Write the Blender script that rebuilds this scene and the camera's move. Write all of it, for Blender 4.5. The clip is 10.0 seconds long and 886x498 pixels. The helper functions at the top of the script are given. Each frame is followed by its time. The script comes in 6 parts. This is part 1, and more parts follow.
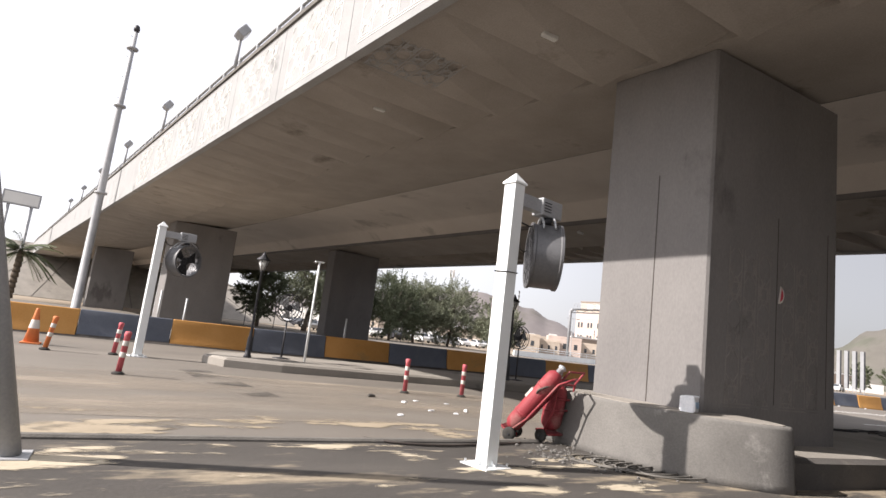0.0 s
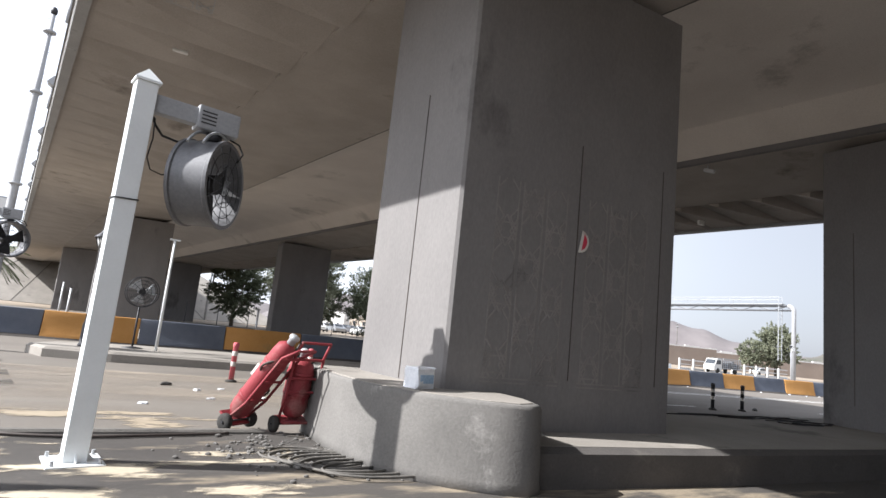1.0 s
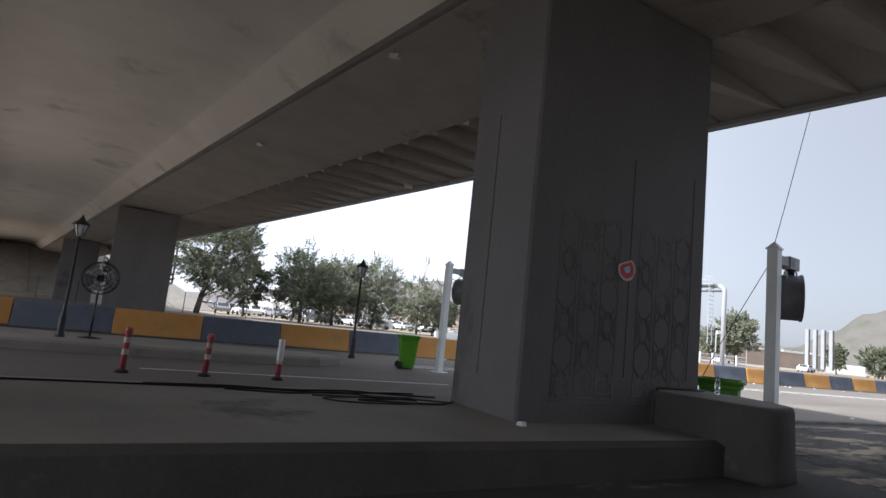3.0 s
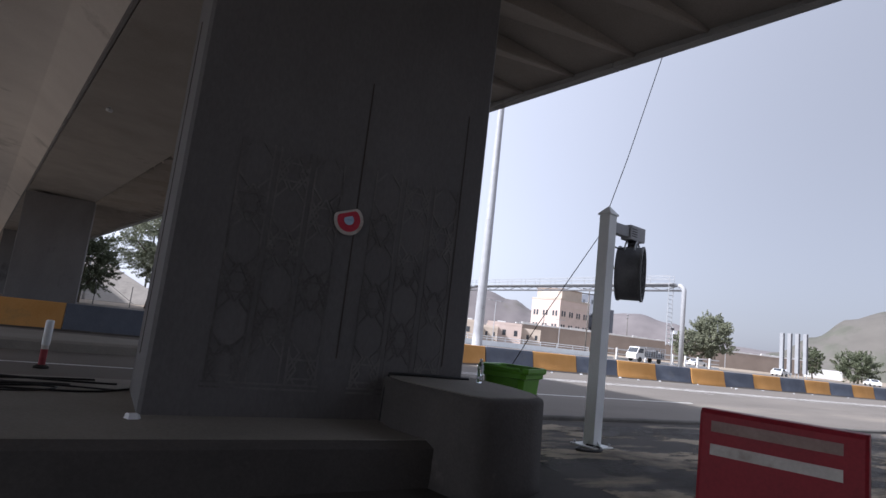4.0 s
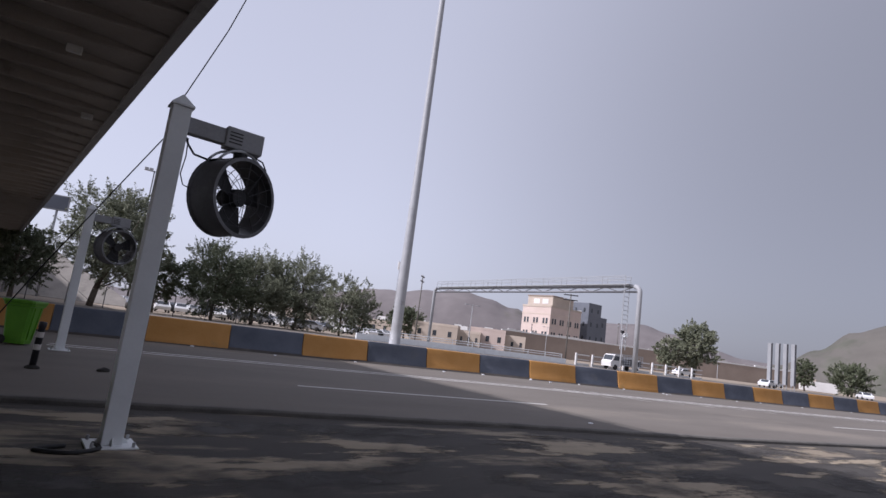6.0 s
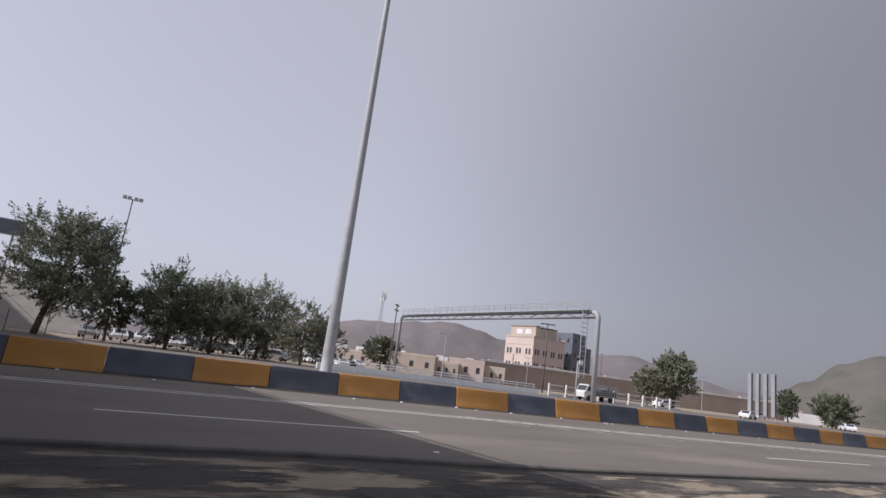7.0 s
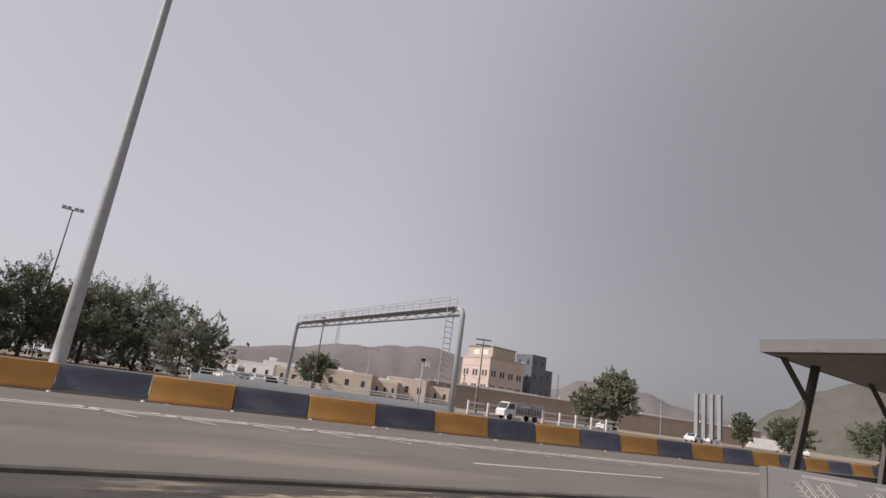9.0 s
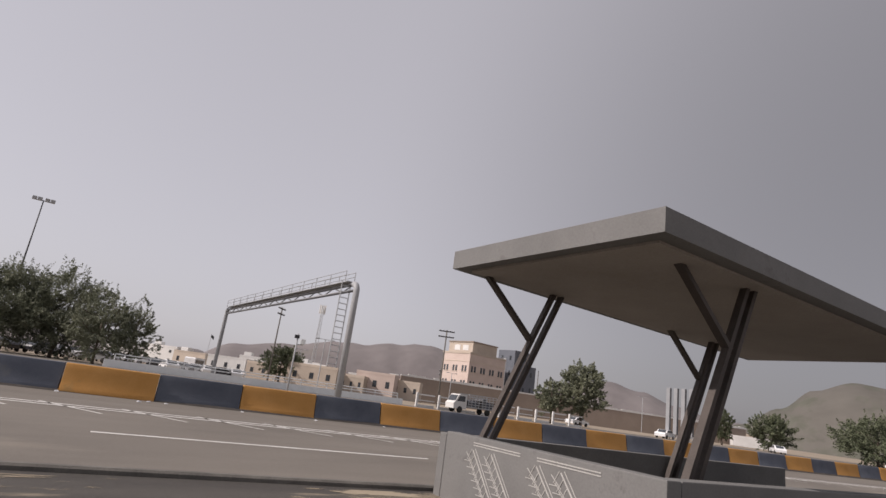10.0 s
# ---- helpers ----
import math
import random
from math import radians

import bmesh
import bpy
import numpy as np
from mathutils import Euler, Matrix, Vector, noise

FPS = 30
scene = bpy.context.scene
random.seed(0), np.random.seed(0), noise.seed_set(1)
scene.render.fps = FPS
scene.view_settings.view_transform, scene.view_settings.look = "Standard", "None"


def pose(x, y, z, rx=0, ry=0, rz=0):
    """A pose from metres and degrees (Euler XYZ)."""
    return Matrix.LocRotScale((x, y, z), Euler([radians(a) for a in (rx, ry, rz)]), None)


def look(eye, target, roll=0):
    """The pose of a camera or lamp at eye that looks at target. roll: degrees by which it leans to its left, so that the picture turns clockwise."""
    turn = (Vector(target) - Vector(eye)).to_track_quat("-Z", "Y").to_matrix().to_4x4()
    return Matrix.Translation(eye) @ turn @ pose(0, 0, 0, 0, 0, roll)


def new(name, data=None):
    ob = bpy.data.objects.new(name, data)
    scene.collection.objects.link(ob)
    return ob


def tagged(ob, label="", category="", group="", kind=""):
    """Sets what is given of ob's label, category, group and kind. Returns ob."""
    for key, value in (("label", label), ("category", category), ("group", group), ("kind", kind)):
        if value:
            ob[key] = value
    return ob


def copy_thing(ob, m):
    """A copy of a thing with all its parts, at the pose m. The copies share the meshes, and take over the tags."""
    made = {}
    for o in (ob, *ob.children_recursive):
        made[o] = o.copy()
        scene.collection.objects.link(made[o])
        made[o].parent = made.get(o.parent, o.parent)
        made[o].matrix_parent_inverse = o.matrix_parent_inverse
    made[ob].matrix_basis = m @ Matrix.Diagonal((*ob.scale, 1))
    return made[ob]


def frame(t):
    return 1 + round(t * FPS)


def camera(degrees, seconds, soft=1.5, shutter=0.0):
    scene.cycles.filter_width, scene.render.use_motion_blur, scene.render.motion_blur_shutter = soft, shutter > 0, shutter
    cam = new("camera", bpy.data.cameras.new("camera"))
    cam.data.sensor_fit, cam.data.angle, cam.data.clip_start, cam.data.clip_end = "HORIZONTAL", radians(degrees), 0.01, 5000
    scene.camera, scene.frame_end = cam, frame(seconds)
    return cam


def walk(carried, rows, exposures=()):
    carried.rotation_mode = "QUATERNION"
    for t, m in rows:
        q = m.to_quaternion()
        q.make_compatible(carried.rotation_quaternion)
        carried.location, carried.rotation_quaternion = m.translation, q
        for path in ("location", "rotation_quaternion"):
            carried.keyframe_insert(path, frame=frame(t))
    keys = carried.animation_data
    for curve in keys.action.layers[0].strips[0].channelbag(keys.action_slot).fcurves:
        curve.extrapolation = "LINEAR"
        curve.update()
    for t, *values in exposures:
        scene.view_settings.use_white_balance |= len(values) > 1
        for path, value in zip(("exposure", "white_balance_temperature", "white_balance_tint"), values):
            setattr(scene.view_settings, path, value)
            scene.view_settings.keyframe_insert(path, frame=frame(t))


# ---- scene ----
cam = camera(76.8, 10.0)
PATH = [
    (0, (1.001, 0.162, 1.356), (1.948, 1.896, 1.661), 7.0),
    (0.5, (2.988, 0.067, 1.377), (3.934, 1.803, 1.679), 7.0),
    (1, (4.953, 0.0, 1.308), (5.868, 1.752, 1.612), 6.0),
    (1.5, (6.941, -0.051, 1.28), (7.882, 1.687, 1.589), 6.0),
    (1.8, (8.228, -0.014, 1.304), (9.182, 1.715, 1.618), 4.8),
    (2, (9.047, 0.091, 1.3), (10.005, 1.82, 1.605), 5.5),
    (2.2, (9.837, 0.086, 1.318), (10.8, 1.813, 1.617), 6.4),
    (3.3, (14.299, -0.079, 1.328), (15.244, 1.663, 1.598), 6.0),
    (3.5, (15.023, -0.104, 1.321), (15.972, 1.635, 1.593), 6.1),
    (4, (16.626, -0.178, 1.327), (17.603, 1.543, 1.612), 6.6),
    (4.5, (18.165, -0.208, 1.315), (19.148, 1.509, 1.604), 6.3),
    (5, (19.617, -0.293, 1.302), (20.597, 1.426, 1.593), 6.2),
    (5.5, (20.938, -0.325, 1.303), (21.901, 1.403, 1.595), 7.1),
    (7, (25.587, -0.646, 1.405), (26.549, 1.055, 1.829), 7.4),
    (7.5, (27.817, -0.695, 1.336), (28.791, 0.981, 1.828), 7.6),
    (8, (30.356, -0.812, 1.261), (31.334, 0.854, 1.778), 7.8),
    (8.5, (33.319, -0.728, 1.278), (34.307, 0.926, 1.814), 7.7),
    (9, (36.65, -0.737, 1.287), (37.634, 0.925, 1.804), 7.8),
    (9.5, (40.281, -0.856, 1.299), (41.259, 0.811, 1.813), 7.8),
    (10, (44.285, -0.969, 1.29), (45.266, 0.696, 1.804), 8.0),
]

EXPOSURES = [
    (0.0, 0.98, 6500, 14), (0.5, 1.07, 6350, 13), (1.0, 1.28, 6000, 11), (1.5, 1.86, 5850, 10), (1.8, 1.8, 5850, 10), (2.0, 1.54, 5900, 10), (2.2, 1.35, 5850, 10), (3.3, 1.12, 5850, 12),
    (3.5, 1.08, 5800, 13), (4.5, 0.58, 5700, 18), (5.0, 0.48, 5720, 20), (5.5, 0.33, 5750, 21), (7.0, -0.08, 6050, 19), (8.5, -0.12, 6450, 17), (10.0, -0.12, 6600, 18),
]
walk(cam, [(t, look(eye, target, roll)) for t, eye, target, roll in PATH], EXPOSURES)

# ---- world and sun ----
SUN_FROM = Vector((-1.0, 0.2, 0.815))  # towards the sun
SUN_ELEVATION = math.atan2(SUN_FROM.z, SUN_FROM.xy.length)
world = bpy.data.worlds.new("sky")
scene.world = world
world.use_nodes = True
wn = world.node_tree
wn.nodes.clear()
sky = wn.nodes.new("ShaderNodeTexSky")
sky.sky_type, sky.sun_disc = "NISHITA", False
sky.sun_elevation, sky.sun_rotation = SUN_ELEVATION, math.atan2(SUN_FROM.x, SUN_FROM.y)
sky.air_density, sky.dust_density, sky.ozone_density = 1.0, 2.0, 1.0
soft_sky = wn.nodes.new("ShaderNodeHueSaturation")
soft_sky.inputs["Saturation"].default_value = 0.35
haze = wn.nodes.new("ShaderNodeMix")  # desert haze evens out the sky
haze.data_type = "RGBA"
haze.inputs[0].default_value = 0.6
haze.inputs[7].default_value = (4.55, 4.6, 4.8, 1)
background = wn.nodes.new("ShaderNodeBackground")
background.inputs["Strength"].default_value = 0.12
w_out = wn.nodes.new("ShaderNodeOutputWorld")
wn.links.new(sky.outputs[0], soft_sky.inputs["Color"])
wn.links.new(soft_sky.outputs[0], haze.inputs[6])
# the sky is dimmed towards +x, standing in for a right-hand vignette
bearing = wn.nodes.new("ShaderNodeTexCoord")
split = wn.nodes.new("ShaderNodeSeparateXYZ")
side_fade = wn.nodes.new("ShaderNodeMapRange")
side_fade.interpolation_type = "SMOOTHSTEP"
side_fade.inputs["From Min"].default_value, side_fade.inputs["From Max"].default_value = 0.3, 1.0
side_fade.inputs["To Min"].default_value, side_fade.inputs["To Max"].default_value = 1.14, 0.52
dimmed = wn.nodes.new("ShaderNodeVectorMath")
dimmed.operation = "SCALE"
wn.links.new(bearing.outputs["Generated"], split.inputs[0])
wn.links.new(split.outputs["X"], side_fade.inputs["Value"])
wn.links.new(haze.outputs[2], dimmed.inputs[0])
wn.links.new(side_fade.outputs[0], dimmed.inputs["Scale"])
wn.links.new(dimmed.outputs[0], background.inputs["Color"])
wn.links.new(background.outputs[0], w_out.inputs["Surface"])
sun_data = bpy.data.lights.new("sun", "SUN")
sun_data.energy, sun_data.angle, sun_data.color = 4.6, radians(0.6), (1.0, 0.95, 0.875)
sun = new("sun", sun_data)
sun.matrix_world = look(SUN_FROM * 60, (0, 0, 0))


# ---- materials ----
def material(name, dark, light, scale=3.0, rough=0.8, metal=0.0, bump=0.15, fine=40.0, stain=None, stain_scale=0.6,
             stain_at=0.6, vary=0.0, spec=0.3, stretch=(1, 1, 1), grain=0.22, cover=None):
    """Two tones over a coarse and a fine noise, stains with a shape of their own, fine relief."""
    m = bpy.data.materials.new(name)
    m.use_nodes = True
    t = m.node_tree
    b = t.nodes["Principled BSDF"]
    geo = t.nodes.new("ShaderNodeNewGeometry")
    mp = t.nodes.new("ShaderNodeMapping")
    mp.inputs["Scale"].default_value = stretch
    t.links.new(geo.outputs["Position"], mp.inputs["Vector"])

    def noise_node(sc, detail=5.0, rg=0.6):
        n = t.nodes.new("ShaderNodeTexNoise")
        n.inputs["Scale"].default_value, n.inputs["Detail"].default_value, n.inputs["Roughness"].default_value = sc, detail, rg
        t.links.new(mp.outputs[0], n.inputs["Vector"])
        return n

    def mix(fac, a, c, mode="MIX"):
        x = t.nodes.new("ShaderNodeMix")
        x.data_type, x.blend_type = "RGBA", mode
        for sock, v in ((x.inputs[0], fac), (x.inputs[6], a), (x.inputs[7], c)):
            if isinstance(v, bpy.types.NodeSocket):
                t.links.new(v, sock)
            elif isinstance(v, (int, float)):
                sock.default_value = v
            else:
                sock.default_value = (*v, 1)
        return x.outputs[2]

    def ramp(src, lo, hi):
        r = t.nodes.new("ShaderNodeMapRange")
        r.inputs["From Min"].default_value, r.inputs["From Max"].default_value = lo, hi
        t.links.new(src, r.inputs["Value"])
        return r.outputs[0]

    coarse, small = noise_node(scale), noise_node(fine, 3.0)
    col = mix(ramp(coarse.outputs[0], 0.3, 0.7), dark, light)
    col = mix(grain, col, mix(ramp(small.outputs[0], 0.25, 0.75), tuple(0.6 * c for c in dark), tuple(min(1, 1.25 * c) for c in light)))
    if stain:
        st = noise_node(stain_scale, 8.0, 0.65)
        col = mix(ramp(st.outputs[0], stain_at, stain_at + 0.08), col, mix(ramp(small.outputs[0], 0.3, 0.7), tuple(0.75 * c for c in stain), stain))
    if vary:
        info = t.nodes.new("ShaderNodeObjectInfo")
        hsv = t.nodes.new("ShaderNodeHueSaturation")
        mr = t.nodes.new("ShaderNodeMapRange")
        mr.inputs["To Min"].default_value, mr.inputs["To Max"].default_value = 1 - vary, 1 + vary
        t.links.new(info.outputs["Random"], mr.inputs["Value"])
        t.links.new(mr.outputs[0], hsv.inputs["Value"])
        t.links.new(col, hsv.inputs["Color"])
        col = hsv.outputs[0]
    t.links.new(col, b.inputs["Base Color"])
    rr = t.nodes.new("ShaderNodeMapRange")
    rr.inputs["To Min"].default_value, rr.inputs["To Max"].default_value = max(0.05, rough - 0.12), min(1, rough + 0.1)
    t.links.new(coarse.outputs[0], rr.inputs["Value"])
    t.links.new(rr.outputs[0], b.inputs["Roughness"])
    b.inputs["Metallic"].default_value = metal
    b.inputs["Specular IOR Level"].default_value = spec
    if cover:  # thin and patchy: the ground beneath shows through
        cn = noise_node(cover[0], 7.0, 0.62)
        t.links.new(ramp(cn.outputs[0], cover[1], cover[2]), b.inputs["Alpha"])
    if bump:
        bn = t.nodes.new("ShaderNodeBump")
        bn.inputs["Strength"].default_value, bn.inputs["Distance"].default_value = bump, 0.02
        t.links.new(small.outputs[0], bn.inputs["Height"])
        t.links.new(bn.outputs[0], b.inputs["Normal"])
    return m


M = {
    "fascia": material("pale_cast_concrete", (0.25, 0.25, 0.248), (0.325, 0.325, 0.322), 1.2, 0.85, stain=(0.205, 0.204, 0.2), stain_at=0.6),
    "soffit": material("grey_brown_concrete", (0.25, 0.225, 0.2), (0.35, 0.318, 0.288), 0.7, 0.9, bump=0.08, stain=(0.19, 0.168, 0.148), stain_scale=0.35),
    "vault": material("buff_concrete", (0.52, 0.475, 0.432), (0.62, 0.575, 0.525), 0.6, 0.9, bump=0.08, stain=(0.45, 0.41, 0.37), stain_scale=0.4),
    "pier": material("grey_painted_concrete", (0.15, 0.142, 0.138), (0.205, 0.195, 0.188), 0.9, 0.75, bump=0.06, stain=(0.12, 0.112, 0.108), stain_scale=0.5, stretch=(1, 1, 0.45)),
    # darker copy of the pier paint, with deeper shade put into its colour
    "pier_dark": material("shaded_painted_concrete", (0.105, 0.1, 0.1), (0.15, 0.144, 0.143), 0.9, 0.7, bump=0.06, stain=(0.08, 0.076, 0.075), stain_scale=0.5, stretch=(1, 1, 0.45)),
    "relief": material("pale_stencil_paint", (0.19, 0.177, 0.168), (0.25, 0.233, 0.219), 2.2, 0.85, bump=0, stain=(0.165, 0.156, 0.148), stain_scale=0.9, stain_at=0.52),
    "dark_relief": material("grey_stencil_shade_tone", (0.144, 0.137, 0.134), (0.197, 0.188, 0.184), 2.2, 0.85, bump=0, stain=(0.126, 0.12, 0.118), stain_scale=0.9, stain_at=0.5),
    "white_relief": material("white_stencil_paint", (0.48, 0.47, 0.45), (0.62, 0.61, 0.585), 4, 0.8, bump=0),
    "grey_relief": material("grey_stencil_paint", (0.34, 0.33, 0.31), (0.46, 0.45, 0.43), 4, 0.85, bump=0),
    "shelter_grey": material("grey_painted_panel", (0.132, 0.13, 0.126), (0.18, 0.177, 0.172), 1.2, 0.8, bump=0.1, stain=(0.125, 0.12, 0.115), stain_scale=1.2),
    "plinth": material("rough_plaster_concrete", (0.12, 0.114, 0.106), (0.185, 0.176, 0.164), 1.6, 0.92, bump=0.2, stain=(0.32, 0.305, 0.285), stain_at=0.62, stain_scale=1.2),
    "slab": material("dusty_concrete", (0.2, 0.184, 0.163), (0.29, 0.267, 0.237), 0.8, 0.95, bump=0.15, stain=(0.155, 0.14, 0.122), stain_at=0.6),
    "asphalt": material("worn_asphalt", (0.118, 0.105, 0.091), (0.182, 0.163, 0.141), 0.5, 0.92, bump=0.4, fine=60, stain=(0.23, 0.203, 0.17), stain_scale=0.16, stain_at=0.57, stretch=(0.35, 1, 1)),
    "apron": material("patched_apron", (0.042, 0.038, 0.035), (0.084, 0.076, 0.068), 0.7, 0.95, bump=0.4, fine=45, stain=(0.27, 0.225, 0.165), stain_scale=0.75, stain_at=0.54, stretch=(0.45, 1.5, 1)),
    "sand": material("dry_sandy_soil", (0.22, 0.18, 0.135), (0.31, 0.258, 0.20), 0.08, 0.98, bump=0.4, fine=6, stain=(0.15, 0.14, 0.098), stain_scale=0.02),
    "platform_side": material("dark_concrete", (0.064, 0.059, 0.056), (0.108, 0.099, 0.092), 1.2, 0.9, bump=0.3, stain=(0.14, 0.127, 0.115), stain_scale=1.5, stain_at=0.6),
    "kerb": material("dirty_kerb_concrete", (0.085, 0.08, 0.073), (0.17, 0.158, 0.142), 2.0, 0.95, bump=0.4),
    "foot_shade": material("contact_shade_and_dirt", (0.05, 0.045, 0.042), (0.09, 0.08, 0.072), 1.5, 0.95, bump=0.4, stain=(0.13, 0.115, 0.1), stain_scale=1.2, stain_at=0.6),
    "sand_patch": material("pale_dry_sand", (0.235, 0.195, 0.14), (0.34, 0.285, 0.21), 2.5, 0.98, bump=0.3, fine=30, stretch=(0.55, 1.5, 1), cover=(0.75, 0.53, 0.575)),
    "sand_sparse": material("sparse_dry_sand", (0.33, 0.285, 0.215), (0.46, 0.4, 0.305), 2.5, 0.98, bump=0.3, fine=30, stretch=(0.55, 1.4, 1), cover=(1.0, 0.55, 0.6)),
    "sand_thin": material("thin_blown_sand", (0.24, 0.205, 0.165), (0.33, 0.28, 0.225), 1.5, 0.98, bump=0.2, fine=30, stretch=(0.3, 1, 1), cover=(0.45, 0.4, 0.7)),
    "dark_patch": material("dark_ground_stain", (0.045, 0.042, 0.039), (0.08, 0.074, 0.068), 2.0, 0.85, bump=0.3, stretch=(0.7, 1, 1), cover=(1.0, 0.5, 0.68)),
    "median": material("paved_median", (0.26, 0.23, 0.19), (0.36, 0.32, 0.265), 0.8, 0.95, bump=0.3),
    "line": material("worn_road_paint", (0.46, 0.45, 0.43), (0.74, 0.72, 0.69), 2.2, 0.85, stain=(0.26, 0.245, 0.22), stain_scale=1.6, stain_at=0.63),
    "yellow": material("faded_yellow_paint", (0.42, 0.205, 0.052), (0.5, 0.262, 0.085), 1.4, 0.8, stain=(0.4, 0.235, 0.085), stain_scale=0.8, stain_at=0.6, vary=0.1),
    "slate": material("faded_slate_paint", (0.075, 0.085, 0.11), (0.12, 0.132, 0.16), 1.4, 0.8, stain=(0.14, 0.148, 0.165), stain_scale=0.8, stain_at=0.6, vary=0.12),
    "white": material("white_gloss_paint", (0.68, 0.7, 0.7), (0.77, 0.79, 0.79), 2, 0.45, bump=0.01, stain=(0.58, 0.57, 0.54), stain_scale=2.5, stain_at=0.66, grain=0.06),
    "galv": material("galvanised_steel", (0.33, 0.34, 0.35), (0.46, 0.47, 0.48), 3, 0.5, 0.3, bump=0.03),
    "greysteel": material("grey_painted_steel", (0.27, 0.275, 0.285), (0.36, 0.365, 0.375), 2, 0.55, 0.0, bump=0.03, stain=(0.22, 0.21, 0.2), stain_scale=1.5, stain_at=0.62),
    "dark": material("dark_painted_steel", (0.025, 0.025, 0.028), (0.05, 0.05, 0.055), 4, 0.5, 0.2, bump=0.03),
    "brown": material("brown_painted_steel", (0.045, 0.038, 0.034), (0.085, 0.07, 0.062), 3, 0.6, 0.2, bump=0.05),
    "drum": material("grey_sheet_metal", (0.10, 0.10, 0.105), (0.17, 0.17, 0.175), 4, 0.5, 0.3, bump=0.04),
    "black": material("black_plastic", (0.012, 0.012, 0.013), (0.028, 0.028, 0.03), 5, 0.55),
    "rubber": material("dusty_rubber", (0.02, 0.019, 0.018), (0.05, 0.047, 0.043), 6, 0.9),
    "green": material("green_plastic", (0.075, 0.235, 0.01), (0.115, 0.32, 0.018), 2, 0.45, bump=0.03, spec=0.4),
    "red": material("dusty_red_paint", (0.2, 0.024, 0.032), (0.27, 0.045, 0.052), 3, 0.6, bump=0.05, stain=(0.27, 0.1, 0.095), stain_scale=2.5, stain_at=0.54),
    "redplastic": material("red_moulded_plastic", (0.225, 0.011, 0.02), (0.31, 0.022, 0.034), 2.5, 0.55, bump=0.05, stain=(0.2, 0.05, 0.05), stain_scale=2.5),
    "pinkred": material("sunbleached_red_plastic", (0.42, 0.075, 0.095), (0.54, 0.135, 0.15), 5, 0.65, stain=(0.5, 0.3, 0.27), stain_scale=6, stain_at=0.58),
    "orange": material("orange_plastic", (0.55, 0.16, 0.05), (0.66, 0.22, 0.08), 4, 0.6),
    "tape": material("dusty_reflective_tape", (0.45, 0.42, 0.38), (0.64, 0.61, 0.57), 3, 0.55, stain=(0.36, 0.29, 0.25), stain_scale=2.5, stain_at=0.55),
    "dirty_tape": material("dirt_browned_tape", (0.24, 0.16, 0.14), (0.36, 0.27, 0.24), 4, 0.7, stain=(0.4, 0.34, 0.3), stain_scale=3, stain_at=0.58),
    "paper": material("white_wrapped_paper", (0.68, 0.70, 0.73), (0.85, 0.86, 0.88), 9, 0.7),
    "blueprint": material("pale_blue_print", (0.3, 0.45, 0.62), (0.45, 0.58, 0.72), 20, 0.7),
    "bark": material("grey_bark", (0.07, 0.055, 0.042), (0.14, 0.115, 0.09), 6, 0.95, bump=0.6, fine=25),
    "leaf": material("dusty_leaf", (0.118, 0.132, 0.086), (0.235, 0.245, 0.165), 0.35, 0.6, bump=0, fine=3, stain=(0.26, 0.255, 0.17), stain_scale=0.5, stain_at=0.6),
    "leaf_dark": material("dark_leaf", (0.065, 0.08, 0.045), (0.135, 0.15, 0.09), 0.5, 0.6, bump=0, fine=3),
    "palm": material("palm_frond", (0.05, 0.07, 0.03), (0.12, 0.14, 0.07), 0.8, 0.6, bump=0, fine=3),
    # both hill tones are greyed, with distance haze put into the colour
    "hill": material("hazy_rock_hill", (0.128, 0.115, 0.115), (0.178, 0.16, 0.157), 0.006, 1.0, bump=0, fine=0.05, stain=(0.16, 0.146, 0.132), stain_scale=0.01),
    "hill_green": material("hazy_scrub_hill", (0.09, 0.083, 0.073), (0.125, 0.116, 0.102), 0.006, 1.0, bump=0, fine=0.05, stain=(0.1, 0.1, 0.08), stain_scale=0.02, stain_at=0.5),
    "house_pink": material("pink_render", (0.46, 0.37, 0.325), (0.55, 0.455, 0.405), 0.4, 0.9),
    "house_cream": material("cream_render", (0.4, 0.335, 0.275), (0.5, 0.43, 0.36), 0.3, 0.9, vary=0.15),
    "house_white": material("white_render", (0.56, 0.55, 0.53), (0.68, 0.67, 0.65), 0.3, 0.9, vary=0.1),
    "house_brown": material("brown_render", (0.25, 0.2, 0.165), (0.32, 0.26, 0.215), 0.25, 0.95, vary=0.08),
    "house_grey": material("blue_grey_cladding", (0.105, 0.115, 0.135), (0.145, 0.155, 0.18), 0.4, 0.7),
    "window": material("dark_window_glass", (0.03, 0.035, 0.04), (0.06, 0.065, 0.075), 1, 0.15, bump=0, spec=0.6),
    "screen": material("billboard_skin", (0.27, 0.275, 0.285), (0.34, 0.345, 0.355), 0.6, 0.6),
    "lamp_glass": material("milky_lamp_glass", (0.5, 0.5, 0.48), (0.62, 0.62, 0.6), 6, 0.3, bump=0),
    "car_white": material("white_car_paint", (0.68, 0.68, 0.68), (0.78, 0.78, 0.78), 1, 0.25, bump=0, spec=0.5),
    "car_silver": material("silver_car_paint", (0.32, 0.33, 0.35), (0.4, 0.41, 0.43), 1, 0.3, 0.4, bump=0),
    "car_dark": material("dark_car_paint", (0.03, 0.03, 0.035), (0.06, 0.06, 0.07), 1, 0.25, bump=0, spec=0.5),
    "poster_red": material("red_print", (0.45, 0.03, 0.06), (0.55, 0.05, 0.08), 8, 0.6),
}


